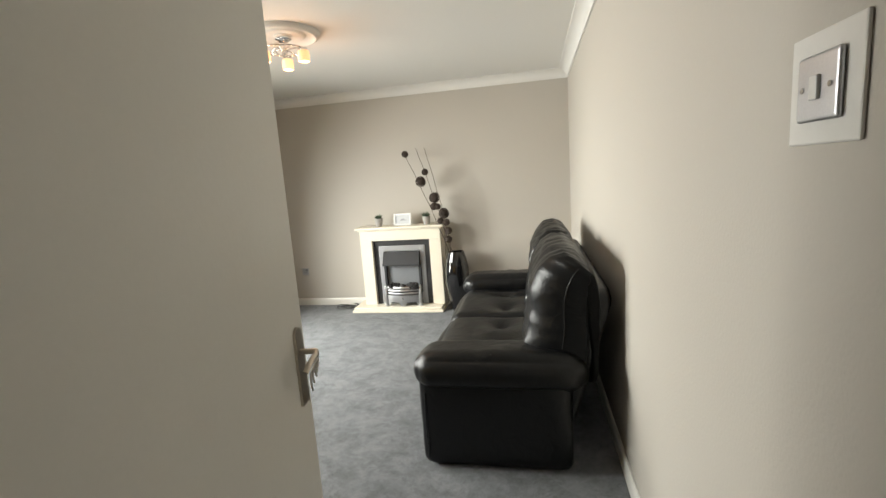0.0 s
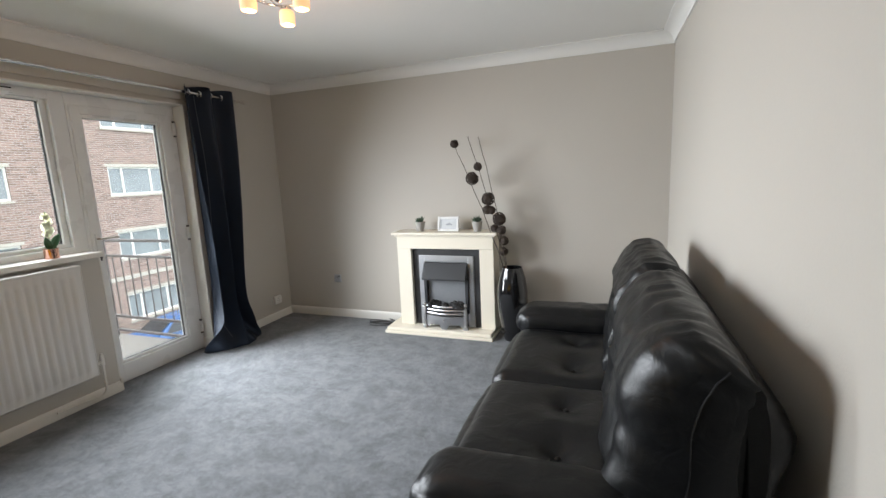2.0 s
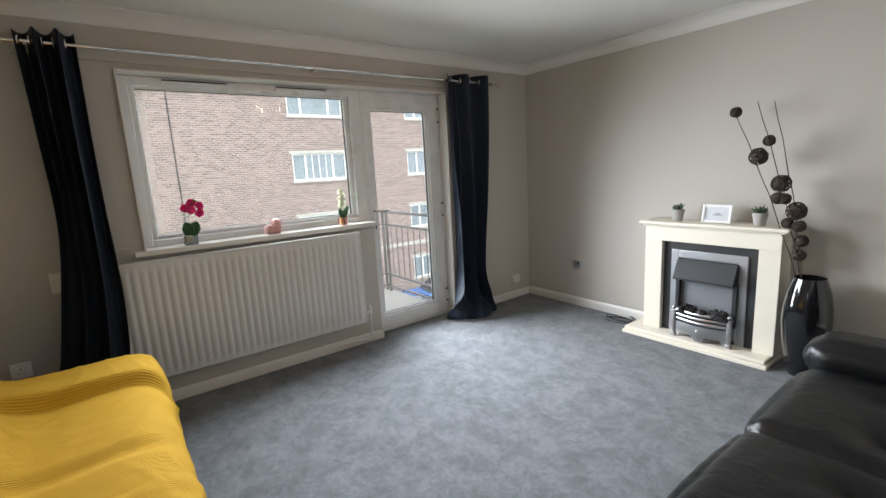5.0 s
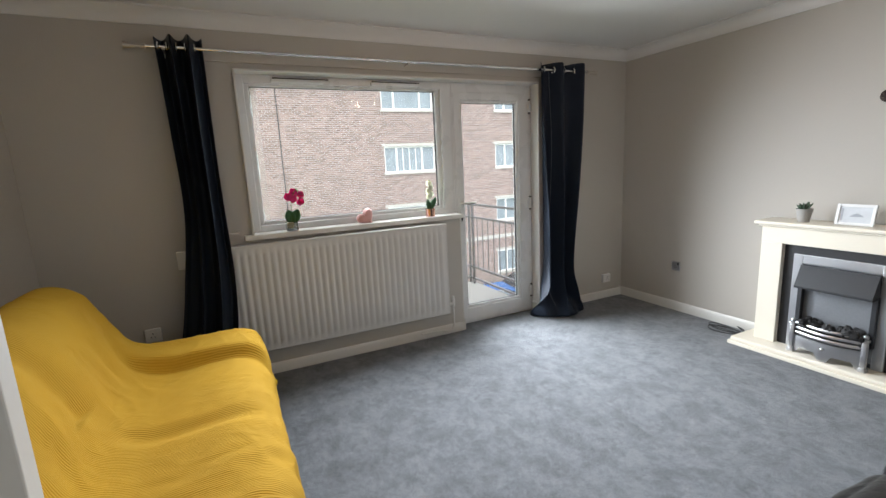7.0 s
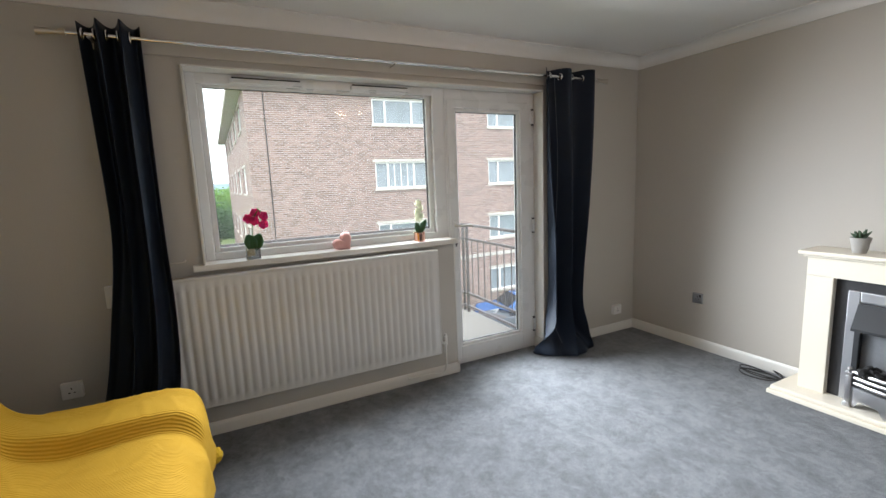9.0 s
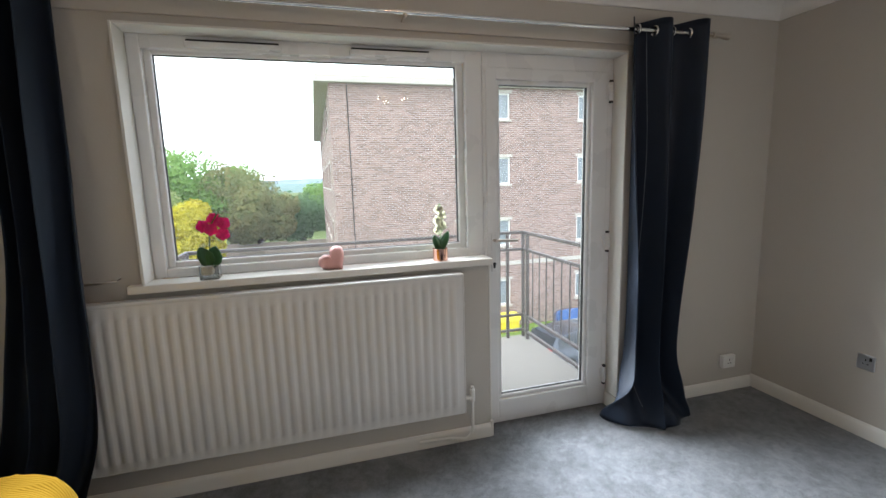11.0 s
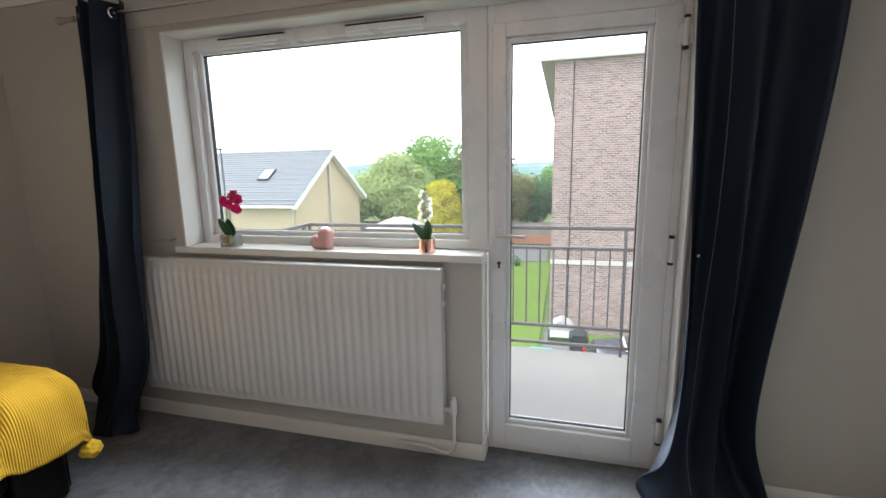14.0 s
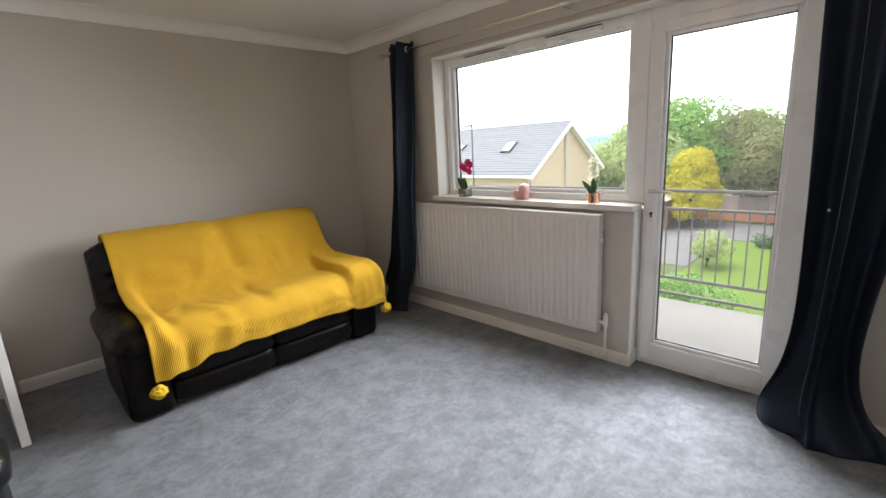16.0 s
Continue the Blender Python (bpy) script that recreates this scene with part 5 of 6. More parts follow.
def curtain(label, spans, folds, seed, line_at=0.0):
    """A gathered eyelet curtain. Spans, from the top down: z, first y, last y, middle x, depth of the folds."""
    c = thing("curtain", label, "curtain", (-3.345, (spans[0][1] + spans[0][2]) / 2, 0.0), "curtains at the window")
    bm = bmesh.new()
    nu, nz = 150, 60
    keys = spline([(s[0], s[1], s[2]) for s in spans], nz), spline([(s[0], s[3], s[4]) for s in spans], nz)
    rows = []
    for k in range(nz):
        z = keys[0][k].x
        y0, y1 = keys[0][k].y, keys[0][k].z
        zz = z
        # the second curve is looked up at the same height
        j = min(range(nz), key=lambda n: abs(keys[1][n].x - z))
        xc, amp = keys[1][j].y, keys[1][j].z
        h = 1 - z / 2.3
        row = []
        for i in range(nu):
            u = i / (nu - 1)
            n1 = noise.noise(Vector((u * 3.0, h * 2.2, seed)))
            ph = 2 * math.pi * folds * u + 0.9 * n1 * h * 2 + seed
            w = math.sin(ph) + 0.28 * math.sin(2.3 * ph + 4 * h) * h
            pool = smoothstep(0.86, 1.0, h)
            w = w * (1 - pool) + pool * (1.9 * math.sin(math.pi * u) ** 0.7 - 0.9 + 0.22 * math.sin(2 * ph))
            x = xc + amp * w + 0.03 * n1 * h + (u - 0.5) * 0.05
            y = y0 + (y1 - y0) * u + 0.18 * amp * math.cos(ph) * (0.5 + h) + 0.02 * n1 * h
            x = max(x, WX + 0.006)
            row.append((x, y, max(zz + (0.006 * math.cos(ph) if k == 0 else 0), 0.004 + 0.010 * (1 + math.sin(ph * 2)))))
        rows.append(row)
    sheet(bm, rows)
    ob = put("cloth", bm, SATIN, c, smooth=80)
    sol = ob.modifiers.new("thickness", "SOLIDIFY")
    sol.thickness, sol.offset = 0.003, 0
    if line_at:
        # a thin paler line that follows the cloth from top to bottom
        bm = bmesh.new()
        i = int(line_at * (nu - 1))
        tube(bm, [Vector(r[i]) + Vector((0.004, 0.0, 0.0)) for r in rows[1:-3]], 0.0022, 5)
        put("seam", bm, PALE_LINE, c, "thin paler line down the cloth", smooth=True)
    # eyelets where the cloth crosses the rod
    y0, y1 = spans[0][1], spans[0][2]
    for k in range(int(folds * 2)):
        u = (k * math.pi - seed) / (2 * math.pi * folds)
        u -= math.floor(u * 2 * folds) / (2 * folds)
        u += k / (2 * folds)
        if not 0.02 < u < 0.98:
            continue
        y = y0 + (y1 - y0) * u
        bm = bmesh.new()
        n, m = 20, 8
        ring_rows = []
        for a in range(n + 1):
            t = 2 * math.pi * a / n
            ring_rows.append([(-3.345 + (0.024 + 0.006 * math.cos(2 * math.pi * b / m)) * math.cos(t), y + 0.006 * math.sin(2 * math.pi * b / m), 2.235 + (0.024 + 0.006 * math.cos(2 * math.pi * b / m)) * math.sin(t)) for b in range(m)])
        sheet(bm, ring_rows, closed=True)
        put("eyelet", bm, CHROME, c, "chrome eyelet ring", smooth=True)
    return c


curtain("midnight satin eyelet curtain gathered beside the balcony door", [(2.292, 3.82, 4.27, -3.345, 0.055), (1.75, 3.835, 4.24, -3.335, 0.066), (1.25, 3.855, 4.19, -3.325, 0.076), (0.70, 3.87, 4.12, -3.31, 0.082), (0.40, 3.85, 4.11, -3.30, 0.090), (0.20, 3.79, 4.17, -3.275, 0.11), (0.07, 3.755, 4.25, -3.265, 0.120), (0.0, 3.75, 4.27, -3.265, 0.120)], 2.0, 1.9, 0.30)
curtain("midnight satin eyelet curtain gathered behind the draped sofa", [(2.292, 0.985, 1.225, -3.335, 0.075), (1.75, 1.005, 1.215, -3.305, 0.085), (1.25, 1.015, 1.215, -3.265, 0.080), (0.80, 0.96, 1.225, -3.23, 0.065), (0.45, 0.90, 1.205, -3.235, 0.055), (0.20, 0.82, 1.13, -3.22, 0.065), (0.06, 0.79, 1.06, -3.21, 0.07), (0.0, 0.78, 1.08, -3.20, 0.07)], 2.5, 2.6)

for y, w in ((1.237, 1), (3.92, -1)):
    hb = thing("curtain_holdback", "small antique brass curtain holdback hook on the wall", "hook", (WX, y, 1.075), "curtain holdbacks")
    bm = bmesh.new()
    if w > 0:
        tube(bm, [(WX, y + 0.06, 1.078), (WX + 0.05, y + 0.06, 1.078), (WX + 0.06, y + 0.045, 1.076), (WX + 0.06, y - 0.04, 1.072), (WX + 0.05, y - 0.055, 1.070), (WX + 0.02, y - 0.05, 1.070)], 0.0045, 8)
    else:
        tube(bm, [(WX, y, 1.068), (WX + 0.02, y, 1.068), (WX + 0.028, y, 1.072)], 0.006, 8)
    put("hook_arm", bm, NICKEL, hb, smooth=True)

# ---- fireplace ----
fire = thing("fireplace", "cream fire surround with a black back panel and steel electric fire", "fireplace", (-1.53, 4.80, 0))
bm = bmesh.new()
box(bm, (-2.06, 4.60, 0.0), (-1.005, 4.968, 0.030), 0.006, 2)
box(bm, (-2.045, 4.612, 0.030), (-1.02, 4.968, 0.060), 0.010, 3)
put("hearth", bm, CREAM, fire)
for a, b in ((-1.945, -1.805), (-1.140, -1.010)):
    bm = bmesh.new()
    box(bm, (a, 4.735, 0.060), (b, 4.952, 0.80), 0.004)
    put("leg", bm, CREAM, fire)
bm = bmesh.new()
box(bm, (-1.945, 4.733, 0.80), (-1.010, 4.952, 0.915), 0.004)
put("header", bm, CREAM, fire)
bm = bmesh.new()
box(bm, (-1.962, 4.716, 0.915), (-0.993, 4.952, 0.930), 0.006, 3)
box(bm, (-1.985, 4.695, 0.930), (-0.970, 4.955, 0.956), 0.008, 3)
put("mantel_shelf", bm, CREAM, fire)
bm = bmesh.new()
box(bm, (-1.805, 4.775, 0.060), (-1.140, 4.950, 0.80))
put("back_panel", bm, GRANITE, fire)
bm = bmesh.new()
X0, X1, Z0, Z1, FYF = -1.742, -1.203, 0.060, 0.735, 4.762
box(bm, (X0, FYF, Z0), (X0 + 0.062, FYF + 0.03, Z1), 0.006)
box(bm, (X1 - 0.062, FYF, Z0), (X1, FYF + 0.03, Z1), 0.006)
box(bm, (X0 + 0.058, FYF + 0.001, Z1 - 0.062), (X1 - 0.058, FYF + 0.03, Z1), 0.006)
insert = put("fire_trim", bm, STEEL, fire, "brushed steel fire trim")
bm = bmesh.new()
box(bm, (X0 + 0.062, FYF + 0.011, Z0 + 0.03), (X1 - 0.062, FYF + 0.013, Z1 - 0.062))
put("fireback", bm, material("grey_fire_back", (0.24, 0.25, 0.265), 0.45, metal=0.4, var=0.1, scale=8, fine=0.1), fire, "plain grey fire back")
bm = bmesh.new()
prism(bm, [(FYF + 0.01, 0.668), (FYF - 0.025, 0.668), (FYF - 0.095, 0.535), (FYF - 0.095, 0.520), (FYF + 0.01, 0.520)], 0, -1.680, -1.262)
put("hood", bm, BLACKMETAL, fire, "sloping matt black canopy")
for x in (-1.672, -1.270):
    bm = bmesh.new()
    box(bm, (x - 0.014, FYF - 0.03, 0.20), (x + 0.014, FYF + 0.01, 0.53), 0.003)
    put("side_cheek", bm, BLACKMETAL, fire)


def bow(z, x0, x1, y, out, n=16):
    return [(x0 + (x1 - x0) * k / n, y - out * math.sin(math.pi * k / n), z) for k in range(n + 1)]


for z in (0.275, 0.242, 0.209):
    bm = bmesh.new()
    pts = bow(z, -1.66, -1.28, FYF - 0.075, 0.045)
    sheet(bm, [[(x, y, zz - 0.010) for x, y, zz in pts], [(x, y - 0.006, zz - 0.004) for x, y, zz in pts], [(x, y - 0.006, zz + 0.004) for x, y, zz in pts], [(x, y, zz + 0.010) for x, y, zz in pts], [(x, y + 0.008, zz) for x, y, zz in pts]], False)
    put("fret_bar", bm, FRET, fire, smooth=50)
bm = bmesh.new()
pts = bow(0.0, -1.66, -1.28, FYF - 0.075, 0.045)
lows = [0.075 if 0.12 < abs((k / 16) - 0.5) < 0.40 else 0.062 for k in range(17)]
sheet(bm, [[(x, y, lo + (0.03 if 0.12 < abs(k / 16 - 0.5) < 0.40 else 0)) for k, ((x, y, z), lo) in enumerate(zip(pts, lows))], [(x, y - 0.004, 0.13) for x, y, z in pts], [(x, y, 0.185) for x, y, z in pts], [(x, y + 0.012, 0.185) for x, y, z in pts]])
put("ash_front", bm, FRET, fire, smooth=50)
bm = bmesh.new()
bmesh.ops.create_uvsphere(bm, u_segments=12, v_segments=8, radius=0.013, matrix=Matrix.Translation((-1.47, FYF - 0.128, 0.148)))
put("knob", bm, FRET, fire, smooth=True)
for x in (-1.668, -1.272):
    bm = bmesh.new()
    box(bm, (x - 0.020, FYF - 0.098, 0.060), (x + 0.020, FYF - 0.058, 0.085), 0.004)
    box(bm, (x - 0.014, FYF - 0.092, 0.085), (x + 0.014, FYF - 0.064, 0.255), 0.004)
    box(bm, (x - 0.019, FYF - 0.097, 0.255), (x + 0.019, FYF - 0.059, 0.272), 0.004)
    bmesh.ops.create_uvsphere(bm, u_segments=12, v_segments=8, radius=0.016, matrix=Matrix.Translation((x, FYF - 0.078, 0.288)))
    put("fret_post", bm, FRET, fire, smooth=40)
bm = bmesh.new()
box(bm, (-1.655, FYF - 0.085, 0.19), (-1.285, FYF, 0.262))
put("fuel_bed", bm, COAL, fire)
rng = random.Random(5)
for k in range(34):
    bm = bmesh.new()
    bmesh.ops.create_icosphere(bm, subdivisions=2, radius=rng.uniform(0.016, 0.027))
    for v in bm.verts:
        v.co *= 1 + 0.45 * noise.noise(v.co * 45 + Vector((k * 3.0, 0, 0)))
    bmesh.ops.translate(bm, vec=(rng.uniform(-1.645, -1.295), rng.uniform(FYF - 0.105, FYF - 0.01), 0.272 + rng.uniform(0, 0.028)), verts=bm.verts[:])
    put("coal", bm, COAL, fire, smooth=25)

# ---- on the mantel ----
def succulent_pot(at, seed):
    t = thing("potted_succulent", "small green succulent in a pale grey ceramic pot", "plant pot", at, "pots on the mantel")
    bm = bmesh.new()
    lathe(bm, [(0.030, 0), (0.033, 0.003), (0.048, 0.088), (0.050, 0.092), (0.046, 0.092), (0.044, 0.080)], 28)
    part("pot", bm, POT, t, smooth=50)
    bm = bmesh.new()
    lathe(bm, [(0.040, 0.078), (0.044, 0.081), (0.002, 0.084)], 20)
    part("soil", bm, BARK, t)
    rng = random.Random(seed)
    for k in range(16):
        a = k * 2.4 + rng.uniform(-.2, .2)
        tilt = 0.25 + 0.9 * (k / 16)
        ln = rng.uniform(0.045, 0.062)
        bm = bmesh.new()
        pts = [Vector((math.cos(a), math.sin(a), 0)) * (math.sin(tilt) * ln * f + 0.006) + Vector((0, 0, 0.082 + math.cos(tilt) * ln * f + 0.004 * f)) for f in (0, 0.3, 0.65, 1.0)]
        tube(bm, pts, [0.006, 0.0095, 0.0075, 0.001], 7)
        part("leaf", bm, SUCCULENT, t, smooth=True)
    return t


succulent_pot((-1.722, 4.80, 0.956), 1)
succulent_pot((-1.168, 4.80, 0.956), 2)
pf = thing("photo_frame", "small white picture frame leaning on the mantel", "picture frame", (-1.448, 4.80, 0.956), rz=0)
pf.matrix_basis = pose(-1.448, 4.80, 0.957, -13, 0, 0)
bm = bmesh.new()
for a, b in (((-0.10, -0.008, 0), (-0.082, 0.008, 0.135)), ((0.082, -0.008, 0), (0.10, 0.008, 0.135)), ((-0.082, -0.0075, 0), (0.082, 0.008, 0.018)), ((-0.082, -0.0075, 0.117), (0.082, 0.008, 0.135))):
    box(bm, a, b, 0.002)
part("frame", bm, PAPER, pf)
bm = bmesh.new()
box(bm, (-0.082, -0.002, 0.018), (0.082, 0.004, 0.117))
pic = part("print", bm, PRINT, pf, "pale blue-grey print")
bm = bmesh.new()
box(bm, (-0.076, -0.0035, 0.03), (-0.064, -0.0025, 0.107))
prism(bm, [(-0.03, 0.055), (0.045, 0.055), (0.03, 0.068), (0.01, 0.078), (-0.01, 0.07)], 1, -0.0035, -0.0025)
part("motif", bm, INK, pic, "faint grey motif")

# ---- vase and rattan balls ----
vase = thing("floor_vase", "tall glossy black ceramic floor vase beside the fireplace", "vase", (-0.845, 4.72, 0))
bm = bmesh.new()
lathe(bm, [(0.074, 0.0), (0.080, 0.006), (0.103, 0.10), (0.125, 0.24), (0.134, 0.36), (0.130, 0.46), (0.113, 0.57), (0.092, 0.64), (0.088, 0.655), (0.083, 0.655), (0.086, 0.63), (0.10, 0.56), (0.11, 0.45)], 40)
part("body", bm, VASE, vase, smooth=50)
spray = thing("decorative_branch_spray", "dark rattan balls on thin twigs standing in the vase", "decoration", (-0.86, 4.72, 0.30))
tips = ((-1.365, 4.77, 1.765), (-1.217, 4.76, 1.785), (-1.123, 4.76, 1.778))
feet = ((-0.815, 4.71, 0.32), (-0.835, 4.73, 0.32), (-0.85, 4.72, 0.32))
for f, t in zip(feet, tips):
    bm = bmesh.new()
    f, t = Vector(f), Vector(t)
    sag = Vector((0.03, 0, 0.0))
    tube(bm, [f.lerp(t, k / 12) + sag * math.sin(math.pi * k / 12) + Vector((0.004 * math.sin(k * 2.1), 0.004 * math.cos(k * 1.7), 0)) for k in range(13)], [0.0042 - 0.0018 * k / 12 for k in range(13)], 7)
    put("twig", bm, TWIG, spray, smooth=True)
for n, (x, z, r) in enumerate(((-1.34, 1.732, 0.034), (-1.134, 1.527, 0.034), (-1.188, 1.428, 0.055), (-1.050, 1.248, 0.055), (-1.062, 1.152, 0.038), (-1.022, 1.148, 0.034), (-0.957, 1.071, 0.056), (-0.998, 0.990, 0.033), (-0.935, 0.975, 0.036), (-0.916, 0.880, 0.037), (-0.922, 0.785, 0.036))):
    bm = bmesh.new()
    c = Vector((x, 4.755, z))
    rng = random.Random(n)
    for k in range(13):
        ax = Vector((rng.gauss(0, 1), rng.gauss(0, 1), rng.gauss(0, 1))).normalized()
        u = ax.orthogonal().normalized()
        w = ax.cross(u)
        off = ax * rng.uniform(-0.45, 0.45) * r
        rr = math.sqrt(max(r * r - off.length_squared, 1e-6))
        tube(bm, [c + off + rr * (math.cos(2 * math.pi * a / 16) * u + math.sin(2 * math.pi * a / 16) * w) * (1 + 0.03 * math.sin(5 * a)) for a in range(17)], 0.0034, 5)
    bmesh.ops.create_icosphere(bm, subdivisions=2, radius=r * 0.80, matrix=Matrix.Translation(c))
    put("rattan_ball", bm, TWIG, spray, smooth=True)

# ---- cable, sockets, switch ----
cable = thing("power_cable", "coiled black power cable on the carpet by the hearth", "cable", (-2.25, 4.80, 0))
bm = bmesh.new()
pts = []
for k in range(90):
    a = k / 89 * 2 * math.pi * 3.2
    pts.append((-2.22 + (0.13 + 0.012 * math.sin(a * 0.7)) * math.cos(a) + 0.02 * math.sin(a * .31), 4.80 + (0.055 + 0.02 * math.sin(a * 0.43)) * math.sin(a) + 0.006 * k / 9, 0.006 + 0.0035 * (k // 28) + 0.006 * (1 + math.sin(a * 1.3))))
pts += [(-2.06, 4.86, 0.012), (-2.0, 4.90, 0.03), (-1.97, 4.93, 0.06)]
tube(bm, pts, 0.004, 7)
put("flex", bm, RUBBER, cable, smooth=True)
bm = bmesh.new()
box(bm, (-2.075, 4.845, 0.0), (-2.04, 4.885, 0.03), 0.006, 3)
put("plug", bm, RUBBER, cable)


def socket(at, rz, w, label, mat, face):
    """A wall socket: local x along the wall, -y out of it."""
    t = thing("power_socket", label, "socket", at, "power sockets", rz)
    bm = bmesh.new()
    box(bm, (-w / 2, -0.010 if mat is not PLASTIC else -0.032, -0.043), (w / 2, 0, 0.043), 0.005, 3)
    part("plate", bm, mat, t)
    d = -0.010 if mat is not PLASTIC else -0.032
    for x, z, a, b in ((0, 0.013, 0.005, 0.011), (-0.011, -0.009, 0.008, 0.005), (0.011, -0.009, 0.008, 0.005)):
        bm = bmesh.new()
        box(bm, (x - a / 2, d - 0.001, z - b / 2), (x + a / 2, d + 0.004, z + b / 2))
        part("slot", bm, DARKSLOT, t)
    bm = bmesh.new()
    box(bm, (0.018, d - 0.005, 0.012), (0.030, d, 0.032), 0.002)
    part("rocker", bm, face, t)
    return t


socket((-2.79, FY, 0.425), 0, 0.086, "brushed steel single power socket above the skirting", STEEL, DARKSLOT)
socket((WX, 4.735, 0.215), 90, 0.104, "white surface-mounted power socket above the skirting", PLASTIC, PLASTIC)
socket((WX, 0.71, 0.455), 90, 0.092, "white surface-mounted power socket behind the draped sofa", PLASTIC, PLASTIC)
point = thing("wall_box", "small white wall box half hidden by the curtain", "wall box", (WX, 0.945, 0.925), rz=90)
bm = bmesh.new()
box(bm, (-0.035, -0.028, -0.06), (0.035, 0, 0.06), 0.006, 3)
case = part("case", bm, PLASTIC, point)
bm = bmesh.new()
box(bm, (-0.022, -0.031, -0.045), (0.022, -0.027, 0.020), 0.002)
part("cover", bm, PLASTIC, case)

sw = thing("light_switch", "brushed steel light switch on a white surround plate", "light switch", (RX, 0.71, 1.535), rz=-90)
bm = bmesh.new()
box(bm, (-0.077, -0.006, -0.075), (0.077, 0, 0.075), 0.003)
part("surround", bm, PLASTIC, sw, "plain white surround plate")
bm = bmesh.new()
box(bm, (-0.046, -0.014, -0.044), (0.046, -0.006, 0.044), 0.005, 3)
plate = part("plate", bm, STEEL, sw, "brushed steel plate")
bm = bmesh.new()
box(bm, (-0.009, -0.019, -0.016), (0.009, -0.013, 0.016), 0.002)
part("rocker", bm, PLASTIC, plate, "white rocker")
for x in (-0.030, 0.030):
    bm = bmesh.new()
    rod(bm, (x, -0.0155, 0), (x, -0.013, 0), 0.004, 12)
    part("screw", bm, CHROME, plate)

# ---- room door, standing open ----
HING = (-0.545, 0.20)
door = thing("door_2", "flush white-painted room door standing open into the room", "door", (*HING, 0.006), rz=4.0)
tagged(door, kind="structure")
bm = bmesh.new()
box(bm, (-0.040, 0.0, 0.0), (0.0, 0.824, 1.975), 0.002)
part("leaf", bm, GLOSS, door)
for side, s in ((0.0, 1), (-0.040, -1)):
    bm = bmesh.new()
    prism(bm, [(0.765, 0.895)] + [(0.783 + 0.018 * math.cos(a * math.pi / 8), 1.075 + 0.024 * math.sin(a * math.pi / 8)) for a in range(9)][::-1] + [(0.801, 0.895)], 0, min(side, side + s * 0.007), max(side, side + s * 0.007))
    pl = part("handle_plate", bm, NICKEL, door, "worn nickel handle plate")
    bm = bmesh.new()
    tube(bm, [(side, 0.783, 1.035), (side + s * 0.05, 0.783, 1.035), (side + s * 0.056, 0.767, 1.034), (side + s * 0.058, 0.723, 1.030), (side + s * 0.052, 0.708, 1.012)], 0.0075, 10)
    part("lever", bm, NICKEL, pl, "curved scroll lever", smooth=True)
    for k in range(4):
        bm = bmesh.new()
        r = 0.012 + 0.006 * k
        tube(bm, [(side + s * (0.056 + 0.0 * a), 0.769 - 0.010 * k + r * 0.6 * math.cos(a * 0.5), 1.010 - 0.010 * k + r * math.sin(a * 0.5)) for a in range(9)], 0.0022, 6)
        part("scroll", bm, NICKEL, pl, smooth=True)
for z in (0.2, 1.0, 1.75):
    bm = bmesh.new()
    rod(bm, (-0.045, -0.004, z - 0.045), (-0.045, -0.004, z + 0.045), 0.006, 10)
    part("hinge", bm, STEEL, door)
bm = bmesh.new()
for a, b in (((H0 - 0.03, LY - 0.12, 0), (H0, LY, DH)), ((H1, LY - 0.12, 0), (H1 + 0.03, LY, DH)), ((H0 - 0.03, LY - 0.12, DH), (H1 + 0.03, LY, DH + 0.03))):
    box(bm, a, b)
structure("trim_door_lining", bm, GLOSS, "white painted door lining", "trim")
bm = bmesh.new()
for a, b in (((H0 - 0.085, LY, 0), (H0 - 0.015, LY + 0.014, DH + 0.085)), ((H1 + 0.015, LY, 0), (H1 + 0.085, LY + 0.014, DH + 0.085)), ((H0 - 0.015, LY, DH + 0.015), (H1 + 0.015, LY + 0.014, DH + 0.085))):
    box(bm, a, b, 0.004)
structure("trim_architrave", bm, GLOSS, "white painted architrave", "trim")

# ---- ceiling light ----
LCX, LCY = -1.59, 2.90
rose = thing("ceiling_rose", "white moulded plaster ceiling rose", "ceiling rose", (LCX, LCY, TOP))
bm = bmesh.new()
lathe(bm, [(0.240, 0.0), (0.240, -0.010), (0.230, -0.026), (0.213, -0.032), (0.198, -0.024), (0.185, -0.016), (0.150, -0.014), (0.140, -0.022), (0.120, -0.026), (0.100, -0.018), (0.06, -0.016), (0.05, -0.024), (0.01, -0.026)], 64)
part("moulding", bm, CEIL, rose, smooth=40)
fit_ = thing("ceiling_light", "chrome three-arm ceiling light with frosted glass shades, lit", "ceiling light", (LCX, LCY, TOP - 0.025))
bm = bmesh.new()
lathe(bm, [(0.052, 0.004), (0.052, -0.012), (0.030, -0.028), (0.010, -0.034), (0.010, -0.085), (0.018, -0.090), (0.018, -0.105), (0.004, -0.112)], 28)
part("canopy", bm, CHROME, fit_, smooth=40)
bm = bmesh.new()
R = 0.135
tube(bm, [(R * math.cos(2 * math.pi * k / 48), R * math.sin(2 * math.pi * k / 48), -0.080) for k in range(49)], 0.0055, 8)
part("ring", bm, CHROME, fit_, smooth=True)
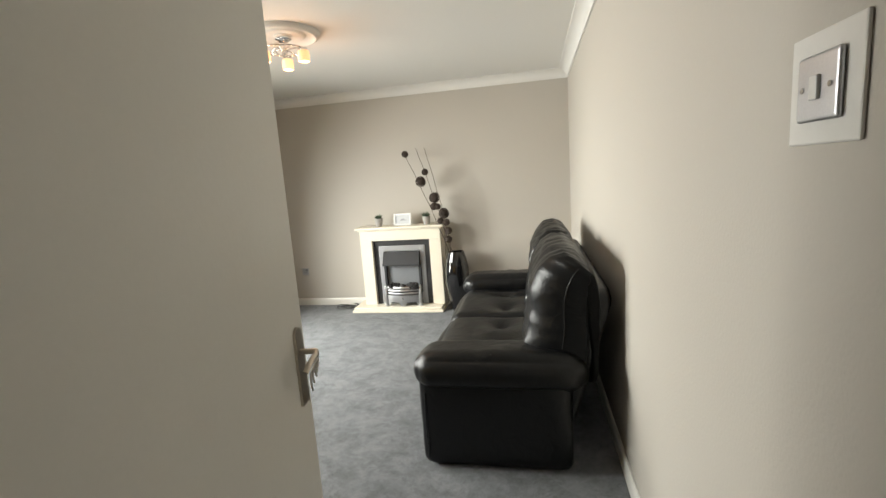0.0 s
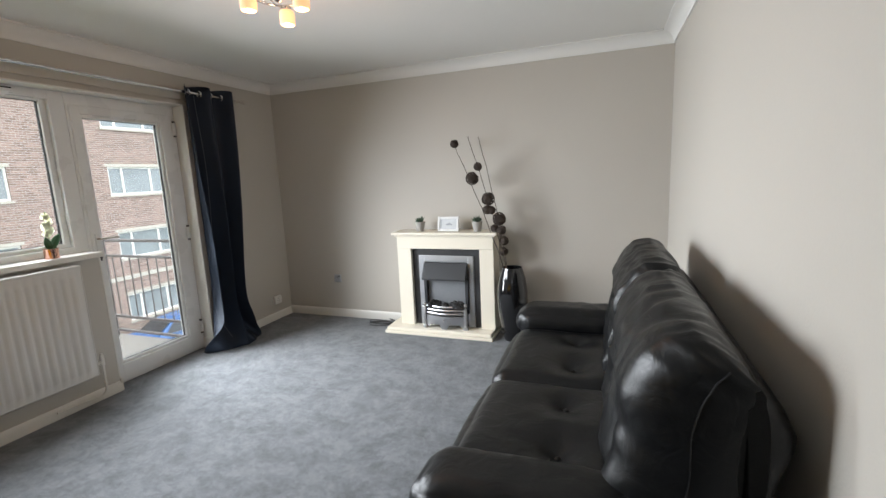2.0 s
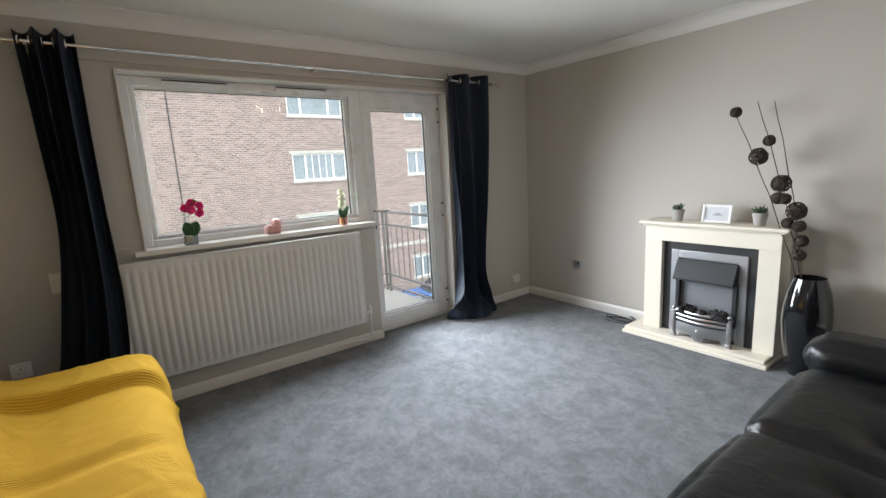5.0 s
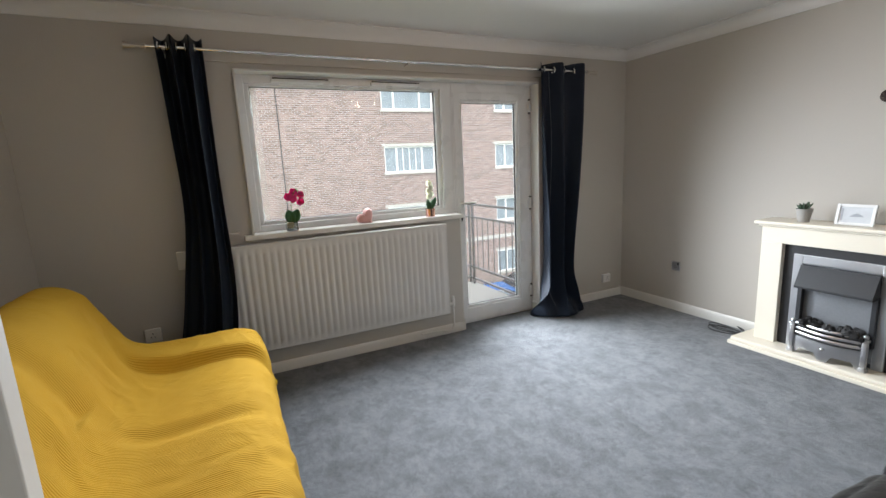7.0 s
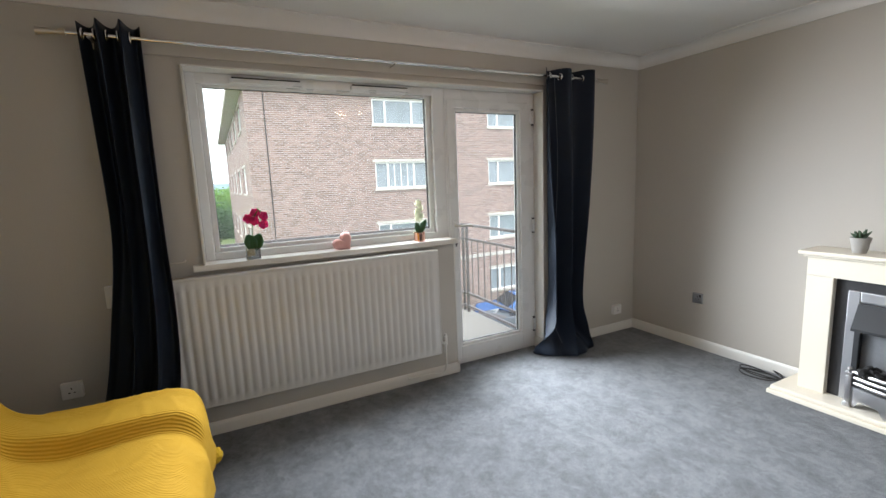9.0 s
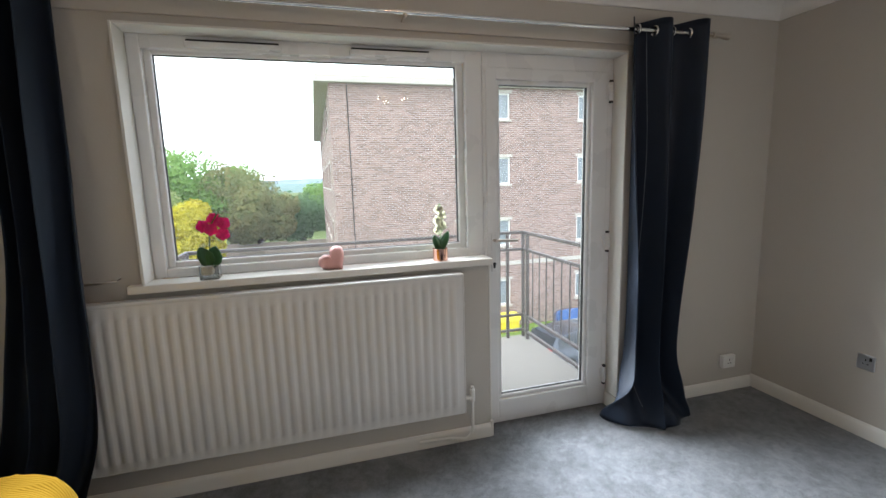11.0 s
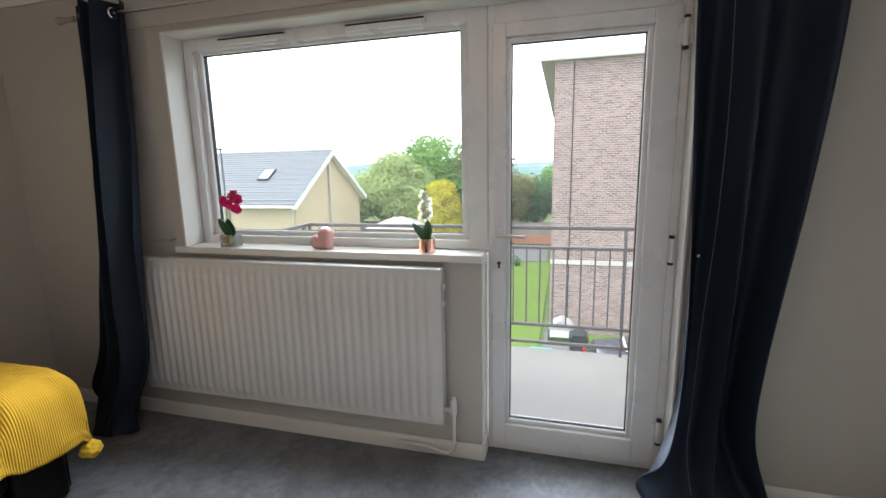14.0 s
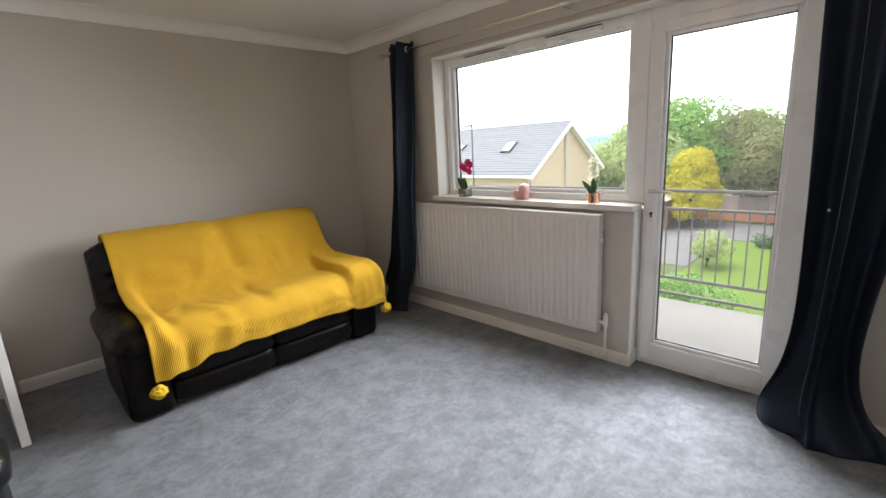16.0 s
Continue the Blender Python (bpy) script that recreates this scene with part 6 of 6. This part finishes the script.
for k in range(3):
    a0 = math.radians(234 + 120 * k)
    ca, sa = math.cos(a0), math.sin(a0)
    bm = bmesh.new()
    pts = []
    for j in range(15):
        f = j / 14
        rr = 0.01 + f * (R + 0.008)
        bend = a0 + 0.75 * math.sin(math.pi * f)
        pts.append((rr * math.cos(bend), rr * math.sin(bend), -0.095 + 0.035 * math.sin(math.pi * f)))
    tube(bm, pts, 0.0045, 8)
    pts = [(-0.6 * p[0], -0.6 * p[1], p[2] - 0.005) for p in pts]
    tube(bm, pts, 0.0035, 8)
    arm = part("arm", bm, CHROME, fit_, smooth=True)
    cx, cy = 0.142 * ca, 0.142 * sa
    bm = bmesh.new()
    lathe(bm, [(0.008, -0.080), (0.027, -0.086), (0.029, -0.104), (0.024, -0.106)], 20, (cx, cy, 0))
    part("lamp_holder", bm, CHROME, arm, smooth=40)
    bm = bmesh.new()
    lathe(bm, [(0.026, -0.100), (0.036, -0.108), (0.039, -0.135), (0.037, -0.168), (0.033, -0.172), (0.034, -0.150), (0.033, -0.112)], 24, (cx, cy, 0))
    part("shade", bm, SHADE, arm, "frosted glass shade glowing warm", smooth=40)
    bm = bmesh.new()
    bmesh.ops.create_uvsphere(bm, u_segments=14, v_segments=10, radius=0.020, matrix=Matrix.Translation((cx, cy, -0.148)))
    part("bulb", bm, BULB, arm, "lit bulb", smooth=True)
    lamp("bulb_light", "POINT", Matrix.Translation((LCX + cx, LCY + cy, TOP - 0.025 - 0.195)), 2.0, (1.0, 0.46, 0.17), radius=0.03)

# ---- on the window sill ----
SZ = SILL + 0.012


def petal(bm, c, n, up, ln, wd, cup=0.25):
    """A cupped petal from c, pointing along up, facing n."""
    side = n.cross(up).normalized()
    rows = []
    for f in (0.0, 0.35, 0.7, 1.0):
        w = wd * math.sin(math.pi * (0.12 + 0.78 * f)) if f < 1 else wd * 0.18
        rows.append([c + up * ln * f + side * w * k + n * (cup * ln * (abs(k) ** 2 * 0.5 + f * f * 0.35)) for k in (-1, -0.5, 0, 0.5, 1)])
    sheet(bm, rows)


def blossom(t, c, n, size, mat, label):
    n = Vector(n).normalized()
    u = n.orthogonal().normalized()
    bm = bmesh.new()
    for k in range(5):
        up = Matrix.Rotation(2 * math.pi * k / 5, 3, n) @ u
        petal(bm, Vector(c), n, up, size, size * (0.62 if k % 2 == 0 else 0.45))
    ob = part("blossom", bm, mat, t, label, smooth=80)
    sol = ob.modifiers.new("thickness", "SOLIDIFY")
    sol.thickness = 0.001
    return ob


def fat_leaf(t, a, b, wd):
    a, b = Vector(a), Vector(b)
    d = b - a
    side = Vector((0.15, 1, 0)).cross(d).normalized()
    side = d.cross(side).normalized()
    n = side.cross(d).normalized()
    bm = bmesh.new()
    rows = []
    for f in (0, 0.15, 0.35, 0.6, 0.82, 0.95, 1.0):
        w = wd * (math.sin(math.pi * min(1, 0.08 + 0.9 * f)) ** 0.7)
        rows.append([a + d * f + side * w * k + n * (0.012 * k * k + 0.03 * f * f) for k in (-1, -0.5, 0, 0.5, 1)])
    sheet(bm, rows)
    ob = part("leaf", bm, LEAF, t, smooth=80)
    sol = ob.modifiers.new("thickness", "SOLIDIFY")
    sol.thickness = 0.003
    return ob


orch = thing("potted_orchid", "magenta artificial orchid in a clear and gold cube pot", "orchid", (-3.455, 1.655, SZ), "orchids on the sill")
bm = bmesh.new()
for a, b in (((-0.035, -0.04, 0), (0.035, 0.04, 0.006)), ((-0.035, -0.04, 0.006), (-0.031, 0.04, 0.066)), ((0.031, -0.04, 0.006), (0.035, 0.04, 0.066)), ((-0.031, -0.04, 0.006), (0.031, -0.036, 0.066)), ((-0.031, 0.036, 0.006), (0.031, 0.04, 0.066))):
    box(bm, a, b, 0.001)
part("glass_cube", bm, CLEARPOT, orch, "clear cube pot")
bm = bmesh.new()
box(bm, (-0.028, -0.033, 0.020), (0.028, 0.012, 0.060), 0.004)
part("liner", bm, GOLDFOIL, orch, "gold liner")
bm = bmesh.new()
tube(bm, [(0, 0, 0.05), (0.0, 0.006, 0.12), (0.0, 0.010, 0.19), (0.005, 0.02, 0.245), (0.01, 0.045, 0.285), (0.01, 0.055, 0.30)], 0.0028, 7)
part("stem", bm, STEM, orch, smooth=True)
fat_leaf(orch, (0.0, 0.004, 0.055), (0.012, -0.014, 0.160), 0.038)
fat_leaf(orch, (0.0, 0.010, 0.055), (0.016, 0.050, 0.158), 0.038)
for c, n in (((0.015, -0.018, 0.240), (1, -0.2, 0.1)), ((0.02, 0.014, 0.226), (1, 0.1, -0.1)), ((0.016, 0.066, 0.250), (0.9, 0.4, 0.1)), ((0.020, 0.062, 0.202), (1, 0.2, -0.3)), ((-0.008, 0.024, 0.270), (0.9, 0.1, 0.4))):
    blossom(orch, (c[0], c[1] + 0.010, c[2] + 0.004), n, 0.031, PETAL, "magenta blossom")
for c in ((0.01, 0.052, 0.297), (0.008, 0.062, 0.285), (0.0, 0.004, 0.262)):
    bm = bmesh.new()
    bmesh.ops.create_uvsphere(bm, u_segments=8, v_segments=6, radius=0.006, matrix=Matrix.Translation(c))
    part("bud", bm, STEM, orch, smooth=True)

orch = thing("potted_orchid", "white artificial orchid in a copper pot", "orchid", (-3.455, 2.765, SZ), "orchids on the sill")
bm = bmesh.new()
lathe(bm, [(0.036, 0), (0.039, 0.003), (0.040, 0.062), (0.041, 0.066), (0.037, 0.066), (0.036, 0.055)], 30)
part("pot", bm, COPPER, orch, smooth=40)
bm = bmesh.new()
lathe(bm, [(0.034, 0.050), (0.036, 0.054), (0.003, 0.060)], 20)
part("moss", bm, BARK, orch)
bm = bmesh.new()
tube(bm, [(0, 0, 0.05), (0.0, 0.002, 0.13), (0.0, 0.006, 0.20), (0.004, 0.004, 0.265), (0.008, 0.0, 0.295)], 0.0026, 7)
part("stem", bm, STEM, orch, smooth=True)
fat_leaf(orch, (0, 0, 0.055), (0.02, -0.042, 0.155), 0.022)
fat_leaf(orch, (0, 0, 0.055), (0.02, 0.034, 0.165), 0.024)
for c, n in (((0.012, -0.012, 0.165), (1, -0.3, 0)), ((0.010, 0.012, 0.185), (1, 0.4, 0.1)), ((0.012, -0.012, 0.215), (1, -0.3, 0.1)), ((0.010, 0.010, 0.240), (1, 0.3, 0.2)), ((-0.01, 0.0, 0.205), (-1, 0, 0.1)), ((0.010, -0.006, 0.270), (1, -0.2, 0.3))):
    blossom(orch, c, n, 0.027, WPETAL, "white blossom")
for c in ((0.008, 0.0, 0.297), (0.006, 0.012, 0.285)):
    bm = bmesh.new()
    bmesh.ops.create_uvsphere(bm, u_segments=8, v_segments=6, radius=0.006, matrix=Matrix.Translation(c))
    part("bud", bm, STEM, orch, smooth=True)

# a tilted, rounded ceramic heart
bm = bmesh.new()
n = 48
ring_pts = []
for k in range(n):
    t = 2 * math.pi * k / n
    hx = 16 * math.sin(t) ** 3
    hz = 13 * math.cos(t) - 5 * math.cos(2 * t) - 2 * math.cos(3 * t) - math.cos(4 * t)
    ring_pts.append((hx * 0.0044, hz * 0.0044))
rows = []
for s, x in ((0.0, -0.034), (0.5, -0.034), (0.78, -0.030), (0.95, -0.018), (1.0, 0.0), (0.95, 0.018), (0.78, 0.030), (0.5, 0.034), (0.0, 0.034)):
    rows.append([(x, p[0] * s, p[1] * s) for p in ring_pts])
sheet(bm, rows, closed=True)
bmesh.ops.remove_doubles(bm, verts=bm.verts[:], dist=0.0004)
bmesh.ops.rotate(bm, cent=(0, 0, 0), matrix=Matrix.Rotation(radians(38), 3, "X"), verts=bm.verts[:])
low = min(v.co.z for v in bm.verts)
for v in bm.verts:
    v.co.z = max(v.co.z, low + 0.014) - low - 0.014
heart = new("heart_ornament", mesh_of(bm, "heart_ornament", PINK, True))
heart.matrix_basis = pose(-3.46, 2.212, SZ)
tagged(heart, "pink ceramic heart ornament standing on the window sill", "ornament")
